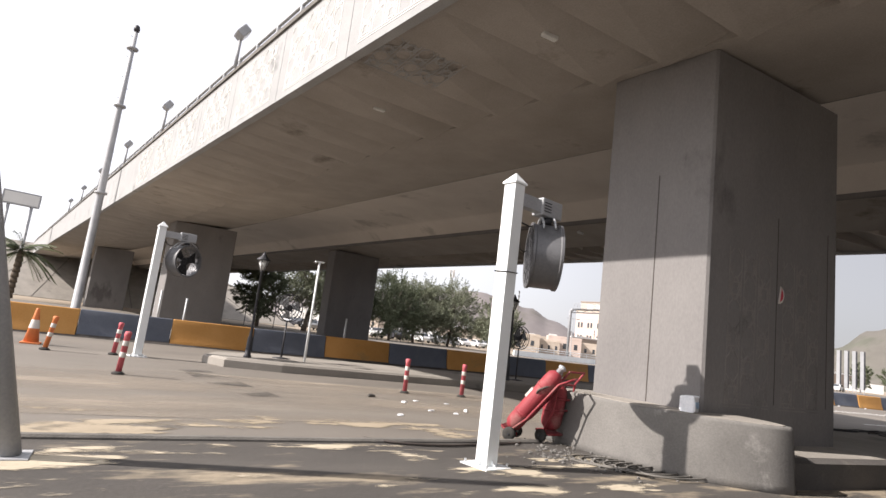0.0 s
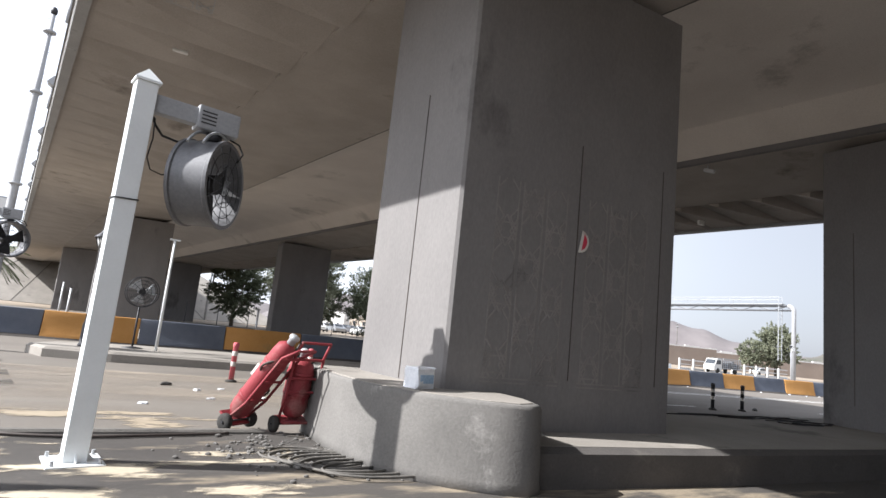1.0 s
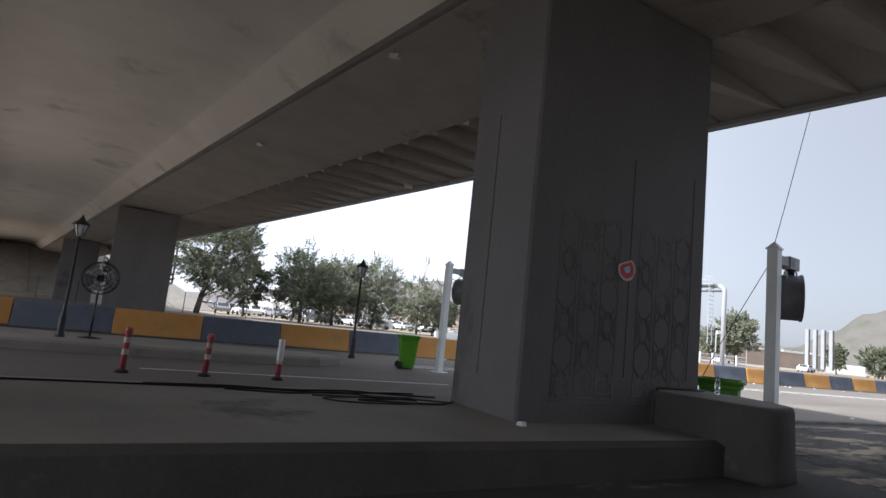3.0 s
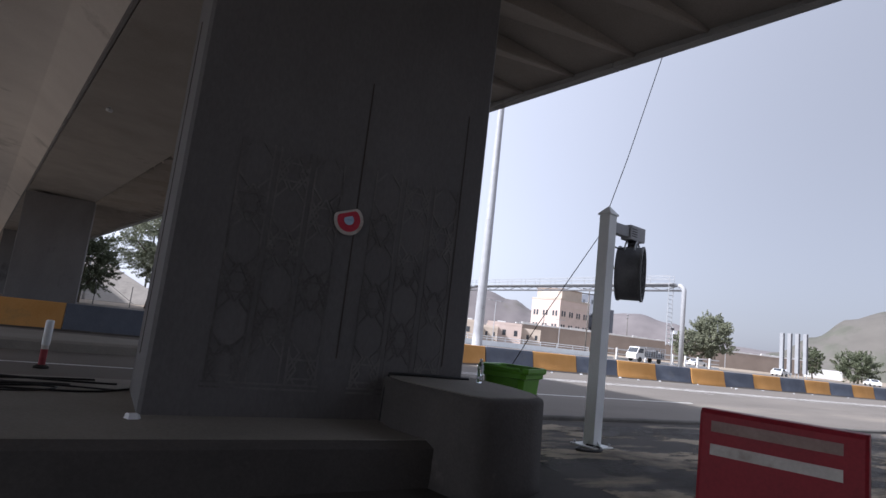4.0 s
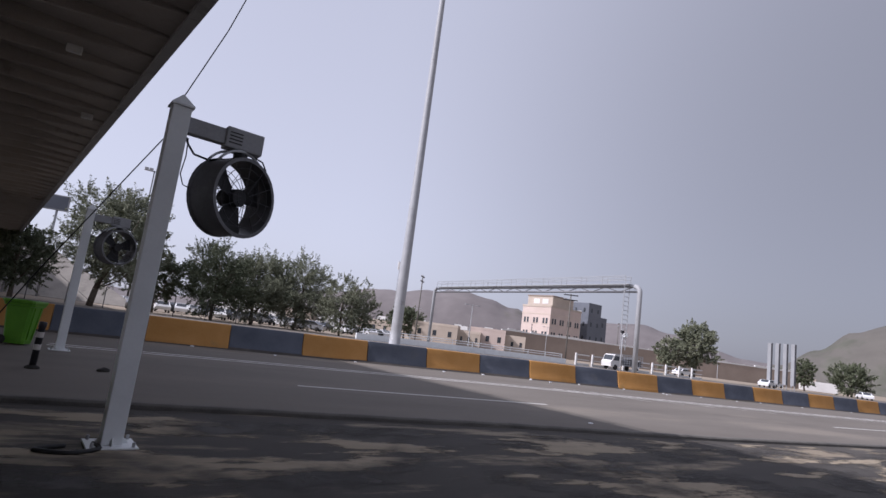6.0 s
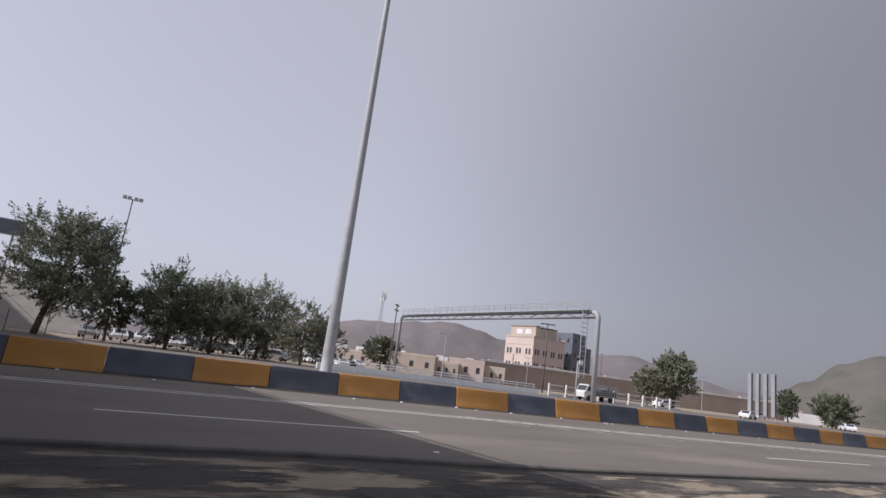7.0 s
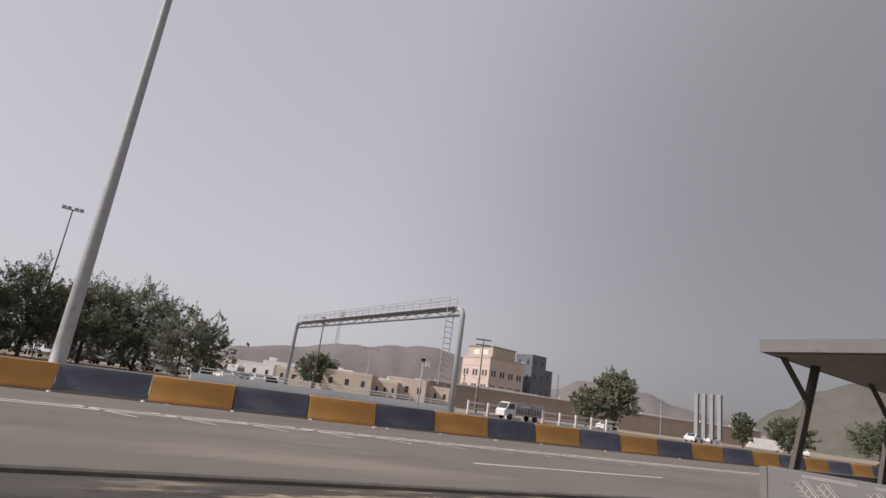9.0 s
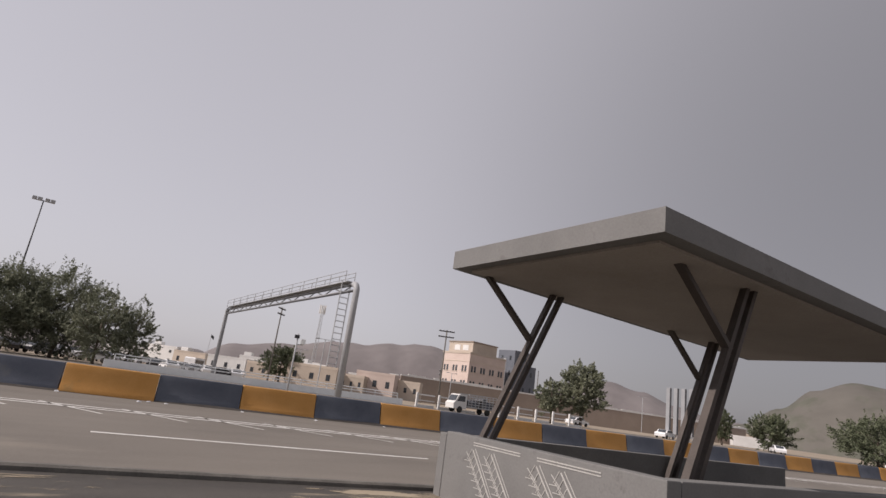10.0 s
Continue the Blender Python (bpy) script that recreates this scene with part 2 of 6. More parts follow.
def clear_material(name):
    m = bpy.data.materials.new(name)
    m.use_nodes = True
    b = m.node_tree.nodes["Principled BSDF"]
    b.inputs["Base Color"].default_value = (0.85, 0.92, 0.95, 1)
    b.inputs["Roughness"].default_value = 0.08
    b.inputs["Transmission Weight"].default_value = 0.85
    return m


M["clear"] = clear_material("clear_plastic")


# ---- mesh helpers ----
def box(bm, a, b, m=None, bevel=0.0):
    """A box between two corners, turned by m."""
    vs = [bm.verts.new((x, y, z)) for z in (a[2], b[2]) for y in (a[1], b[1]) for x in (a[0], b[0])]
    fs = [bm.faces.new([vs[i] for i in q]) for q in ((0, 2, 3, 1), (4, 5, 7, 6), (0, 1, 5, 4), (2, 6, 7, 3), (0, 4, 6, 2), (1, 3, 7, 5))]
    if m is not None:
        bmesh.ops.transform(bm, matrix=m, verts=vs)
    if bevel:
        edges = list({e for f in fs for e in f.edges})
        bmesh.ops.bevel(bm, geom=edges, offset=bevel, segments=2, affect="EDGES", profile=0.6)
    return vs


def rod(bm, p, q, r0, r1=None, n=8, caps=True):
    """A tapered round bar from p to q."""
    p, q = Vector(p), Vector(q)
    r1 = r0 if r1 is None else r1
    d = (q - p).normalized()
    u = d.orthogonal().normalized()
    v = d.cross(u)
    rings = []
    for c, r in ((p, r0), (q, r1)):
        rings.append([bm.verts.new(c + r * (math.cos(2 * math.pi * i / n) * u + math.sin(2 * math.pi * i / n) * v)) for i in range(n)])
    for i in range(n):
        f = bm.faces.new((rings[0][i], rings[0][(i + 1) % n], rings[1][(i + 1) % n], rings[1][i]))
        f.smooth = n > 6
    if caps:
        bm.faces.new(rings[0][::-1])
        bm.faces.new(rings[1])


def pipe(bm, points, r, n=6):
    """A bent pipe or cable through points."""
    pts = [Vector(p) for p in points]
    rings = []
    u = None
    for i, c in enumerate(pts):
        d = (pts[min(i + 1, len(pts) - 1)] - pts[max(i - 1, 0)]).normalized()
        u = d.orthogonal().normalized() if u is None else (u - d * u.dot(d)).normalized()
        v = d.cross(u)
        rings.append([bm.verts.new(c + r * (math.cos(2 * math.pi * k / n) * u + math.sin(2 * math.pi * k / n) * v)) for k in range(n)])
    for a, b in zip(rings, rings[1:]):
        for k in range(n):
            f = bm.faces.new((a[k], a[(k + 1) % n], b[(k + 1) % n], b[k]))
            f.smooth = True
    bm.faces.new(rings[0][::-1])
    bm.faces.new(rings[-1])


def loft(bm, rings, closed=True, caps=True):
    """Skins rings of equal length."""
    vr = [[bm.verts.new(p) for p in ring] for ring in rings]
    n = len(vr[0])
    for a, b in zip(vr, vr[1:]):
        for k in range(n if closed else n - 1):
            bm.faces.new((a[k], a[(k + 1) % n], b[(k + 1) % n], b[k]))
    if caps and closed:
        bm.faces.new(vr[0][::-1])
        bm.faces.new(vr[-1])
    return vr


def lathe(bm, profile, n=16, m=None):
    """Turns (radius, height) pairs round z."""
    rings = [[Vector((r * math.cos(2 * math.pi * k / n), r * math.sin(2 * math.pi * k / n), z)) for k in range(n)] for r, z in profile]
    if m is not None:
        rings = [[m @ p for p in ring] for ring in rings]
    for ring in loft(bm, rings):
        pass
    for f in bm.faces:
        f.smooth = True


def mesh_of(name, bm, mat):
    me = bpy.data.meshes.new(name)
    bmesh.ops.recalc_face_normals(bm, faces=bm.faces)
    bm.to_mesh(me)
    bm.free()
    me.materials.append(mat)
    return me


def part(name, bm, mat, parent=None, label="", kind=""):
    ob = new(name, mesh_of(name, bm, mat))
    ob.parent = parent
    return tagged(ob, label, kind=kind)


def thing(name, at, label, category, group="", turn=0.0, kind=""):
    ob = new(name)
    ob.empty_display_size = 0.2
    ob.matrix_basis = pose(*at, 0, 0, turn)
    return tagged(ob, label, category, group, kind)


def one(name, bm, mat, label, category, group="", kind=""):
    return tagged(new(name, mesh_of(name, bm, mat)), label, category, group, kind)


def lattice(bm, at, u, v, w, h, cell, width, proud):
    """Thin raised lines of a star lattice on a panel: at is its lower corner, u and v its sides."""
    at, u, v = Vector(at), Vector(u).normalized(), Vector(v).normalized()
    nrm = u.cross(v)

    def bar(p, q):
        p, q = Vector(p), Vector(q)
        d = q - p
        if d.length < 0.02:
            return
        d.normalize()
        s = Vector((-d.y, d.x)) * width / 2
        c = [at + u * z.x + v * z.y for z in (p - s, p + s, q + s, q - s)]
        lift = proud * (1 + 0.07 * (len(bm.verts) // 8 % 23))
        lo = [bm.verts.new(z) for z in c]
        hi = [bm.verts.new(z + nrm * lift) for z in c]
        bm.faces.new(hi)
        for i in range(4):
            bm.faces.new((lo[i], lo[(i + 1) % 4], hi[(i + 1) % 4], hi[i]))

    nx, ny = max(1, round(w / cell)), max(1, round(h / (cell * 2.1)))
    cw, ch = w / nx, h / ny

    def line(x0, y0, x1, y1):
        if min(y0, y1) > -0.001 and max(y0, y1) < h + 0.001:
            bar((x0, y0), (x1, y1))

    for i in range(nx + 1):  # long paired straps
        for d in (-0.09 * cw, 0.09 * cw):
            if -0.001 < i * cw + d < w + 0.001:
                bar((i * cw + d, 0), (i * cw + d, h))
    for i in range(nx):
        for j in range(-1, ny + 1):
            a, b, bh = (i + 0.09) * cw, (i + 0.91) * cw, 0.4 * ch
            y0 = j * ch + (0.5 * ch if i % 2 else 0.0)
            cx, cy, r = (i + 0.5) * cw, y0 + bh / 2, 0.6 * bh
            star = [(cx + r * math.sin(math.pi * k / 3), cy + r * math.cos(math.pi * k / 3)) for k in range(6)]
            for k in range(6):  # a six pointed star with a small net on either side
                line(*star[k], *star[(k + 2) % 6])
            for sx in (-1, 1):
                e = cx + sx * 0.41 * cw
                line(e, y0, cx + sx * 0.16 * cw, y0 + bh / 2)
                line(e, y0 + bh, cx + sx * 0.16 * cw, y0 + bh / 2)
                line(e, y0 + bh / 2, cx + sx * 0.14 * cw, y0 + bh)
                line(e, y0 + bh / 2, cx + sx * 0.14 * cw, y0)
            for xa, xb in ((a, a + 0.3 * cw), (b, b - 0.3 * cw)):  # six sided opening
                line(xa, y0 + bh + 0.17 * ch, xb, y0 + bh)
                line(xa, y0 + ch - 0.17 * ch, xb, y0 + ch)
    bar((0, 0), (w, 0))
    bar((0, -2.5 * width), (w, -2.5 * width))


# ---- ground and roads ----
def sheet(name, pts, z, mat, label, category, thick=0.0, kind="structure"):
    bm = bmesh.new()
    top = [bm.verts.new((x, y, z)) for x, y in pts]
    bm.faces.new(top)
    if thick:
        low = [bm.verts.new((x, y, z - thick)) for x, y in pts]
        for i in range(len(pts)):
            bm.faces.new((top[i], low[i], low[(i + 1) % len(pts)], top[(i + 1) % len(pts)]))
    return one(name, bm, mat, label, category, kind=kind)


R = 2600
sheet("ground", [(-R, -R), (R, -R), (R, R), (-R, R)], -0.06, M["sand"], "dry beige sandy ground reaching to the hills", "ground")
sheet("road", [(-260, -14), (420, -14), (420, 62), (-260, 62)], 0.0, M["asphalt"], "worn grey asphalt road with dusty lanes", "road", 0.055)

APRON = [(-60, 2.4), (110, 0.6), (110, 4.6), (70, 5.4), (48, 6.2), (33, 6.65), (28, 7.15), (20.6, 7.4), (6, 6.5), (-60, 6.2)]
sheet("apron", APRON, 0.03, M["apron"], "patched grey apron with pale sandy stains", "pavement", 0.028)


def strip(name, line, width, z0, z1, mat, label, category, parent=None):
    """A band along a plan line, from z0 to z1."""
    bm = bmesh.new()
    rings = []
    for i, (x, y) in enumerate(line):
        a, b = line[max(i - 1, 0)], line[min(i + 1, len(line) - 1)]
        d = Vector((b[0] - a[0], b[1] - a[1])).normalized()
        nx, ny = -d.y * width / 2, d.x * width / 2
        c = 0.18 * width
        k = 1 - 2 * c / width
        rings.append([(x - nx, y - ny, z0), (x + nx, y + ny, z0), (x + nx, y + ny, z1 - c), (x + nx * k, y + ny * k, z1), (x - nx * k, y - ny * k, z1), (x - nx, y - ny, z1 - c)])
    loft(bm, rings)
    if parent:
        return part(name, bm, mat, parent)
    return one(name, bm, mat, label, category, kind="structure")


strip("kerb", [(20.7, 7.45), (28, 7.2), (33, 6.7), (48, 6.25), (70, 5.45), (110, 4.65)], 0.14, 0.0, 0.1, M["kerb"], "low dirty concrete kerb along the apron", "kerb")
strip("kerb", [(-60, 6.25), (0, 6.38), (3.5, 6.45), (6.4, 6.6)], 0.12, 0.0, 0.07, M["kerb"], "low broken kerb edge along the apron", "kerb")
sheet("median", [(-120, 21.6), (30, 21.5), (60, 20.2), (150, 17.0), (150, 29.2), (-120, 29.2)], 0.14, M["median"], "raised dusty paved median strip", "median", 0.16)


# ---- overpass ----
SKEW, Y0 = -0.17, 5.0
DECK_FROM, DECK_TO = -48.0, 99.0


def br(x, y, z):
    """A place on the skewed overpass: x across it where y is Y0."""
    return Vector((x + SKEW * (y - Y0), y, z))


overpass = thing("overpass", (13.8, 5.0, 0.0), "wide grey concrete road overpass on rectangular piers", "overpass")


def bridge_part(name, bm, mat, parent=None, label="", kind=""):
    bmesh.ops.translate(bm, verts=bm.verts, vec=(-13.8, -5.0, 0.0))
    return part(name, bm, mat, parent or overpass, label, kind)


def slab_between(bm, section, y0, y1):
    """Extrudes a closed cross section of (x, z) along the deck."""
    loft(bm, [[br(x, y, z) for x, z in section] for y in (y0, y1)])


# the two side decks: a flat girder soffit and a cantilever with sawtooth ribs towards the edge
for edge, root, inner, side in ((4.2, 7.5, 10.7, -1), (23.2, 19.9, 17.0, 1)):
    bm = bmesh.new()
    slab_between(bm, [(root, 5.86), (inner, 6.04), (inner, 7.0), (root, 7.0)], DECK_FROM, DECK_TO)
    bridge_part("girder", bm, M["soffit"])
    bm = bmesh.new()
    rings = []
    for k in range(int((DECK_TO - DECK_FROM) / 1.14) - 1):
        y = 4.47 + 1.14 * (k - 46)
        for yy, saw in (((y + 0.03, 1.0), (y + 1.14, 0.0)) if side < 0 else ((y + 0.03, 0.0), (y + 1.14, 1.0))):  # folds with a sharp step
            rings.append([br(edge, yy, 5.86 + 0.03 * saw), br(root, yy, 5.74 + (0.26 if side < 0 else 0.42) * saw), br(root, yy, 6.9), br(edge, yy, 6.9)])
    loft(bm, rings)
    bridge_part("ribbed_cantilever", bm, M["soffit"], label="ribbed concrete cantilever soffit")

bm = bmesh.new()
slab_between(bm, [(10.7, 6.17), (11.5, 6.7), (12.3, 6.81), (13.2, 6.87), (14.5, 6.87), (15.4, 6.81), (16.2, 6.7), (17.0, 6.17), (17.0, 6.9), (10.7, 6.9)], DECK_FROM, DECK_TO)
for f in bm.faces:
    f.smooth = abs(f.normal.y) < 0.5 and 6.6 < f.calc_center_median().z < 6.89
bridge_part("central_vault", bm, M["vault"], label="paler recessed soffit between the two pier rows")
bm = bmesh.new()
slab_between(bm, [(4.3, 6.91), (23.1, 6.91), (23.1, 7.12), (4.3, 7.12)], DECK_FROM, DECK_TO)
bridge_part("carriageway", bm, M["asphalt"])
# dark drip channel along the inner girder edges
for x in (10.72, 16.98):
    bm = bmesh.new()
    s = 1 if x < 13 else -1
    slab_between(bm, [(x, 6.04), (x + s * 0.05, 6.07), (x + s * 0.05, 6.2), (x, 6.2)], DECK_FROM, DECK_TO)
    bridge_part("drip_channel", bm, M["pier_dark"])
# expansion joint pipe and soffit light fittings
for x, y, z in ((5.62, 6.2, 5.8), (4.85, 10.7, 5.83), (20.63, 7.4, 5.78), (20.63, 12.0, 5.78), (20.63, 16.6, 5.78)):
    bm = bmesh.new()
    c = br(x, y, z) - Vector((SKEW * (y - Y0), 0, 0))
    box(bm, c - Vector((0.13, 0.05, 0.03)), c + Vector((0.13, 0.05, 0.12)), bevel=0.02)
    bridge_part("soffit_light", bm, M["lamp_glass"], label="dusty white soffit light")
for x, y in ((15.7, 16.3), (16.5, 8.7)):
    bm = bmesh.new()
    rod(bm, (x, y, 6.25), (x, y, 5.95), 0.02, n=6)
    box(bm, (-0.045, -0.13, -0.045), (0.045, 0.13, 0.045), pose(x, y - 0.05, 5.9, 18, 0, 20), 0.02)
    bridge_part("soffit_camera", bm, M["galv"], label="small grey camera fixed under the deck")
bm = bmesh.new()
lattice(bm, br(4.5, 9.0, 5.848), (1, 0, -0.0303), (0, -1, 0), 1.4, 1.2, 0.3, 0.014, 0.002)
bridge_part("faded_pattern", bm, M["fascia"], label="faded pale lattice on the soffit")
# dark crack and drip hole stains on the pale vault
bm = bmesh.new()
pipe(bm, [(15.55, 6.8, 6.775), (15.62, 6.78, 6.76), (15.75, 6.62, 6.74), (15.9, 6.6, 6.72), (16.12, 6.45, 6.64), (16.5, 6.43, 6.47), (16.95, 6.4, 6.18)], 0.012, 5)
bridge_part("drain_pipe", bm, M["brown"], label="thin dark pipe along the vault")

# parapet fascia panels, coping and rail
PANEL = 3.0
for edge, side in ((4.2, -1), (23.2, 1)):
    y = DECK_FROM
    while y < DECK_TO - 0.1:
        bm = bmesh.new()
        x0, x1 = edge + side * 0.02, edge - side * 0.16
        lo, hi = min(x0, x1), max(x0, x1)
        loft(bm, [[br(lo, yy, 5.80), br(hi, yy, 5.80), br(hi, yy, 7.52), br(lo, yy, 7.52)] for yy in (y + 0.008, y + PANEL - 0.008)])
        panel = bridge_part("fascia_panel", bm, M["fascia"])
        if side < 0 and 5.0 < y < 26.0:
            bm = bmesh.new()
            a, b = br(edge - 0.02, y + PANEL - 0.35, 6.0), br(edge - 0.02, y + 0.35, 6.0)
            lattice(bm, a, b - a, (0, 0, 1), PANEL - 0.7, 1.35, 0.38, 0.018, 0.004)
            bmesh.ops.translate(bm, verts=bm.verts, vec=(-13.8, -5.0, 0.0))
            part("stencilled_pattern", bm, M["white_relief"], panel, "white star lattice pattern")
        y += PANEL
    bm = bmesh.new()
    slab_between(bm, [(edge + side * 0.07, 7.5), (edge - side * 0.2, 7.5), (edge - side * 0.2, 7.6), (edge + side * 0.07, 7.6)], DECK_FROM, DECK_TO)
    bridge_part("coping", bm, M["kerb"], label="darker coping on the parapet")
    bm = bmesh.new()
    rod(bm, br(edge - side * 0.05, DECK_FROM, 7.9), br(edge - side * 0.05, DECK_TO, 7.9), 0.042, n=8)
    bridge_part("rail", bm, M["galv"])
    y = DECK_FROM + 0.8
    while y < DECK_TO:
        bm = bmesh.new()
        c = br(edge - side * 0.05, y, 7.59)
        rod(bm, c, c + Vector((0, 0, 0.31)), 0.045, n=6)
        bridge_part("rail_post", bm, M["galv"])
        y += 1.25

# piers in rows, with their raised panels
for row in (-1, 0, 1, 2):
    yr = 4.94 + 29.3 * row
    for x0, x1, deep, lag in ((7.68, 10.92, 1.72, 0.24), (16.93, 19.95, 1.36, 0.02)):
        bm = bmesh.new()
        foot = [Vector((x0, yr, 0)), Vector((x1, yr, 0)), Vector((x1 - lag, yr + deep, 0)), Vector((x0 - lag, yr + deep, 0))]
        shift = Vector((SKEW * (yr - 4.94), 0, 0))
        loft(bm, [[p + shift + Vector((0, 0, z)) for p in foot] for z in (0.0, 5.86)])
        vert_edges = [e for e in bm.edges if abs(e.verts[0].co.z - e.verts[1].co.z) > 1]
        bmesh.ops.bevel(bm, geom=vert_edges, offset=0.03, segments=1, affect="EDGES")
        # the right-hand piers take the copy with shade in its colour
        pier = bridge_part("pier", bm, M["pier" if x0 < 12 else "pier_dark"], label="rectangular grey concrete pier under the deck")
        if row == 0:
            # two stencilled panels on the road side, and a narrow seam line on the ends
            for a, w in ((x0 + 0.42, 1.02), (x0 + 1.72, 1.02)):
                bm = bmesh.new()
                lattice(bm, (a, yr - 0.002, 0.93 if x0 < 12 else 0.68), (1, 0, 0), (0, 0, 1), w, 2.14, 0.34, 0.017, 0.003)
                bmesh.ops.translate(bm, verts=bm.verts, vec=(-13.8, -5.0, 0.0))
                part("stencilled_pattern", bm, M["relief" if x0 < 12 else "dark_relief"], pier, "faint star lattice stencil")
            for f in (0.0, 1.0):
                bm = bmesh.new()
                xs = (x0 if f == 0 else x1) - 0.8 * lag / deep
                c = Vector((xs, yr + 0.8, 0.0))
                box(bm, c + Vector((-0.006, -0.006, 0.8)), c + Vector((0.006, 0.006, 4.1)))
                bmesh.ops.translate(bm, verts=bm.verts, vec=(-13.8, -5.0, 0.0))
                part("seam", bm, M["brown"], pier, "narrow dark vertical seam")
            for xs in (x0 + 1.58, x1 - 0.28):
                bm = bmesh.new()
                box(bm, (xs, yr - 0.005, 0.95), (xs + 0.011, yr + 0.004, 3.7))
                bmesh.ops.translate(bm, verts=bm.verts, vec=(-13.8, -5.0, 0.0))
                part("seam", bm, M["brown"], pier, "narrow dark vertical seam")

# abutment: a paved end slope and side slopes under the far end of the deck
emb = thing("embankment", (-1.0, 95.0, 0.0), "pale paved embankment slope under the far end of the overpass", "embankment", kind="structure")
bm = bmesh.new()
rings = []
for y, half, top in ((88.0, 25.6, 0.0), (99.0, 13.4, 7.45), (210.0, 13.4, 7.6)):
    c = -0.9 if y < 95 else -1.9 - 0.17 * max(0.0, y - 99.0)
    foot = 25.6 if y < 120 else 26.0
    rings.append([(c - foot, y, -0.1), (c - half, y, top), (c + half, y, top), (c + foot, y, -0.1)])
loft(bm, rings)
bmesh.ops.translate(bm, verts=bm.verts, vec=(1.0, -95.0, 0.0))
part("paved_slope", bm, M["slab"], emb)
for k in range(1, 9):  # joints between the paving bays of the end slope
    bm = bmesh.new()
    f = k / 9
    a, b = Vector((-26.5 + 51.2 * f + 1.0, -7.0, 0.0)), Vector((-15.3 + 26.8 * f + 1.0, 4.0, 7.45))
    rod(bm, a, b, 0.05, n=4)
    part("slope_joint", bm, M["kerb"], emb)

# unseen wall added behind the near lanes, to keep light off the pier fronts
blocker = thing("abutment_wall", (13.8, -9.0, 0.0), "plain unseen wall added under the overpass to block light", "wall", kind="structure")
bm = bmesh.new()
box(bm, (-15.0, -1.0, -0.05), (13.5, 0.0, 5.84))
part("wall", bm, M["pier"], blocker)

# flood lights on the parapet
def floodlight(at, turn):
    f = thing("floodlight", at, "grey floodlight on a short post on the parapet", "floodlight", "parapet floodlights", turn)
    bm = bmesh.new()
    rod(bm, (0, 0, 0), (0, 0, 0.75), 0.045)
    part("post", bm, M["greysteel"], f)
    bm = bmesh.new()
    box(bm, (-0.22, -0.12, -0.16), (0.22, 0.1, 0.16), pose(-0.1, 0, 0.95, 35, 0, 0), 0.03)
    part("housing", bm, M["greysteel"], f)
    bm = bmesh.new()
    box(bm, (-0.19, -0.135, -0.13), (0.19, -0.12, 0.13), pose(-0.1, 0, 0.95, 35, 0, 0))
    part("lens", bm, M["lamp_glass"], f)
    return f


lead = floodlight(br(4.12, 15.2, 7.6), 95)
for y in (8.0, 23.0, 30.5, 38.6, 46.5, 54.5):
    copy_thing(lead, Matrix.Translation(br(4.12, y, 7.6)) @ pose(0, 0, 0, 0, 0, 95))

# ---- raised platform between the piers ----
bm = bmesh.new()
ring = [(8.1, 4.18), (10.5, 4.04), (13.0, 3.99), (19.6, 3.98), (19.6, 7.02), (7.6, 7.05)]
rings = [[(x, y, z) for x, y in ring] for z in (0.0, 0.345)]
inset = [(8.14, 4.29), (10.5, 4.15), (13.0, 4.1), (19.55, 4.08), (19.55, 6.96), (7.66, 6.99)]
rings.append([(x, y, 0.39) for x, y in inset])
loft(bm, rings)
# the top is paler than the dark sides
plat = thing("platform", (13.8, 5.5, 0.0), "raised dusty concrete platform round the piers", "platform", kind="structure")
bmesh.ops.translate(bm, verts=bm.verts, vec=(-13.8, -5.5, 0.0))
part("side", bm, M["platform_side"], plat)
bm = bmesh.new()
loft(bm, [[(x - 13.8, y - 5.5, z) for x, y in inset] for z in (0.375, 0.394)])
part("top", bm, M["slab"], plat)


def plinth(at, outline, height, label, mat="plinth"):
    p = thing("concrete_plinth", at, label, "plinth", "pier plinths")
    bm = bmesh.new()
    n = len(outline)
    cx, cy = sum(x for x, _ in outline) / n, sum(y for _, y in outline) / n

    def ring(k, z):
        return [(cx + (x - cx) * k, cy + (y - cy) * k, z) for x, y in outline]
    loft(bm, [ring(1.04, 0.0), ring(1.02, 0.12), ring(1.0, height - 0.04), ring(0.99, height - 0.01), ring(0.97, height)])
    for f in bm.faces:
        f.smooth = abs(f.normal.z) < 0.5
    part("block", bm, M[mat], p)
    bm = bmesh.new()
    loft(bm, [ring(0.93, height - 0.02), ring(0.93, height + 0.006), ring(0.92, height + 0.01)])
    part("top_screed", bm, M["slab"], p)
    return p


plinth((7.5, 5.5, 0.0), [(-0.62, 0.4), (-0.55, -0.2), (-0.4, -0.6), (-0.22, -0.9), (0.02, -1.14), (0.3, -1.36), (0.56, -1.48), (0.76, -1.4), (0.88, -1.1), (0.86, -0.45), (0.62, 1.55), (-0.5, 1.6), (-0.62, 1.3)], 0.78,
      "rough plastered concrete plinth at the pier foot")
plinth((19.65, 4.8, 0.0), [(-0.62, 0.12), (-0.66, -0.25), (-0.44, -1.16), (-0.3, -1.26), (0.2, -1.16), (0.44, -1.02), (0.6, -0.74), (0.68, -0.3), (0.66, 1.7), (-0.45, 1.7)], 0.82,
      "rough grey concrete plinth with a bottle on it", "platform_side")

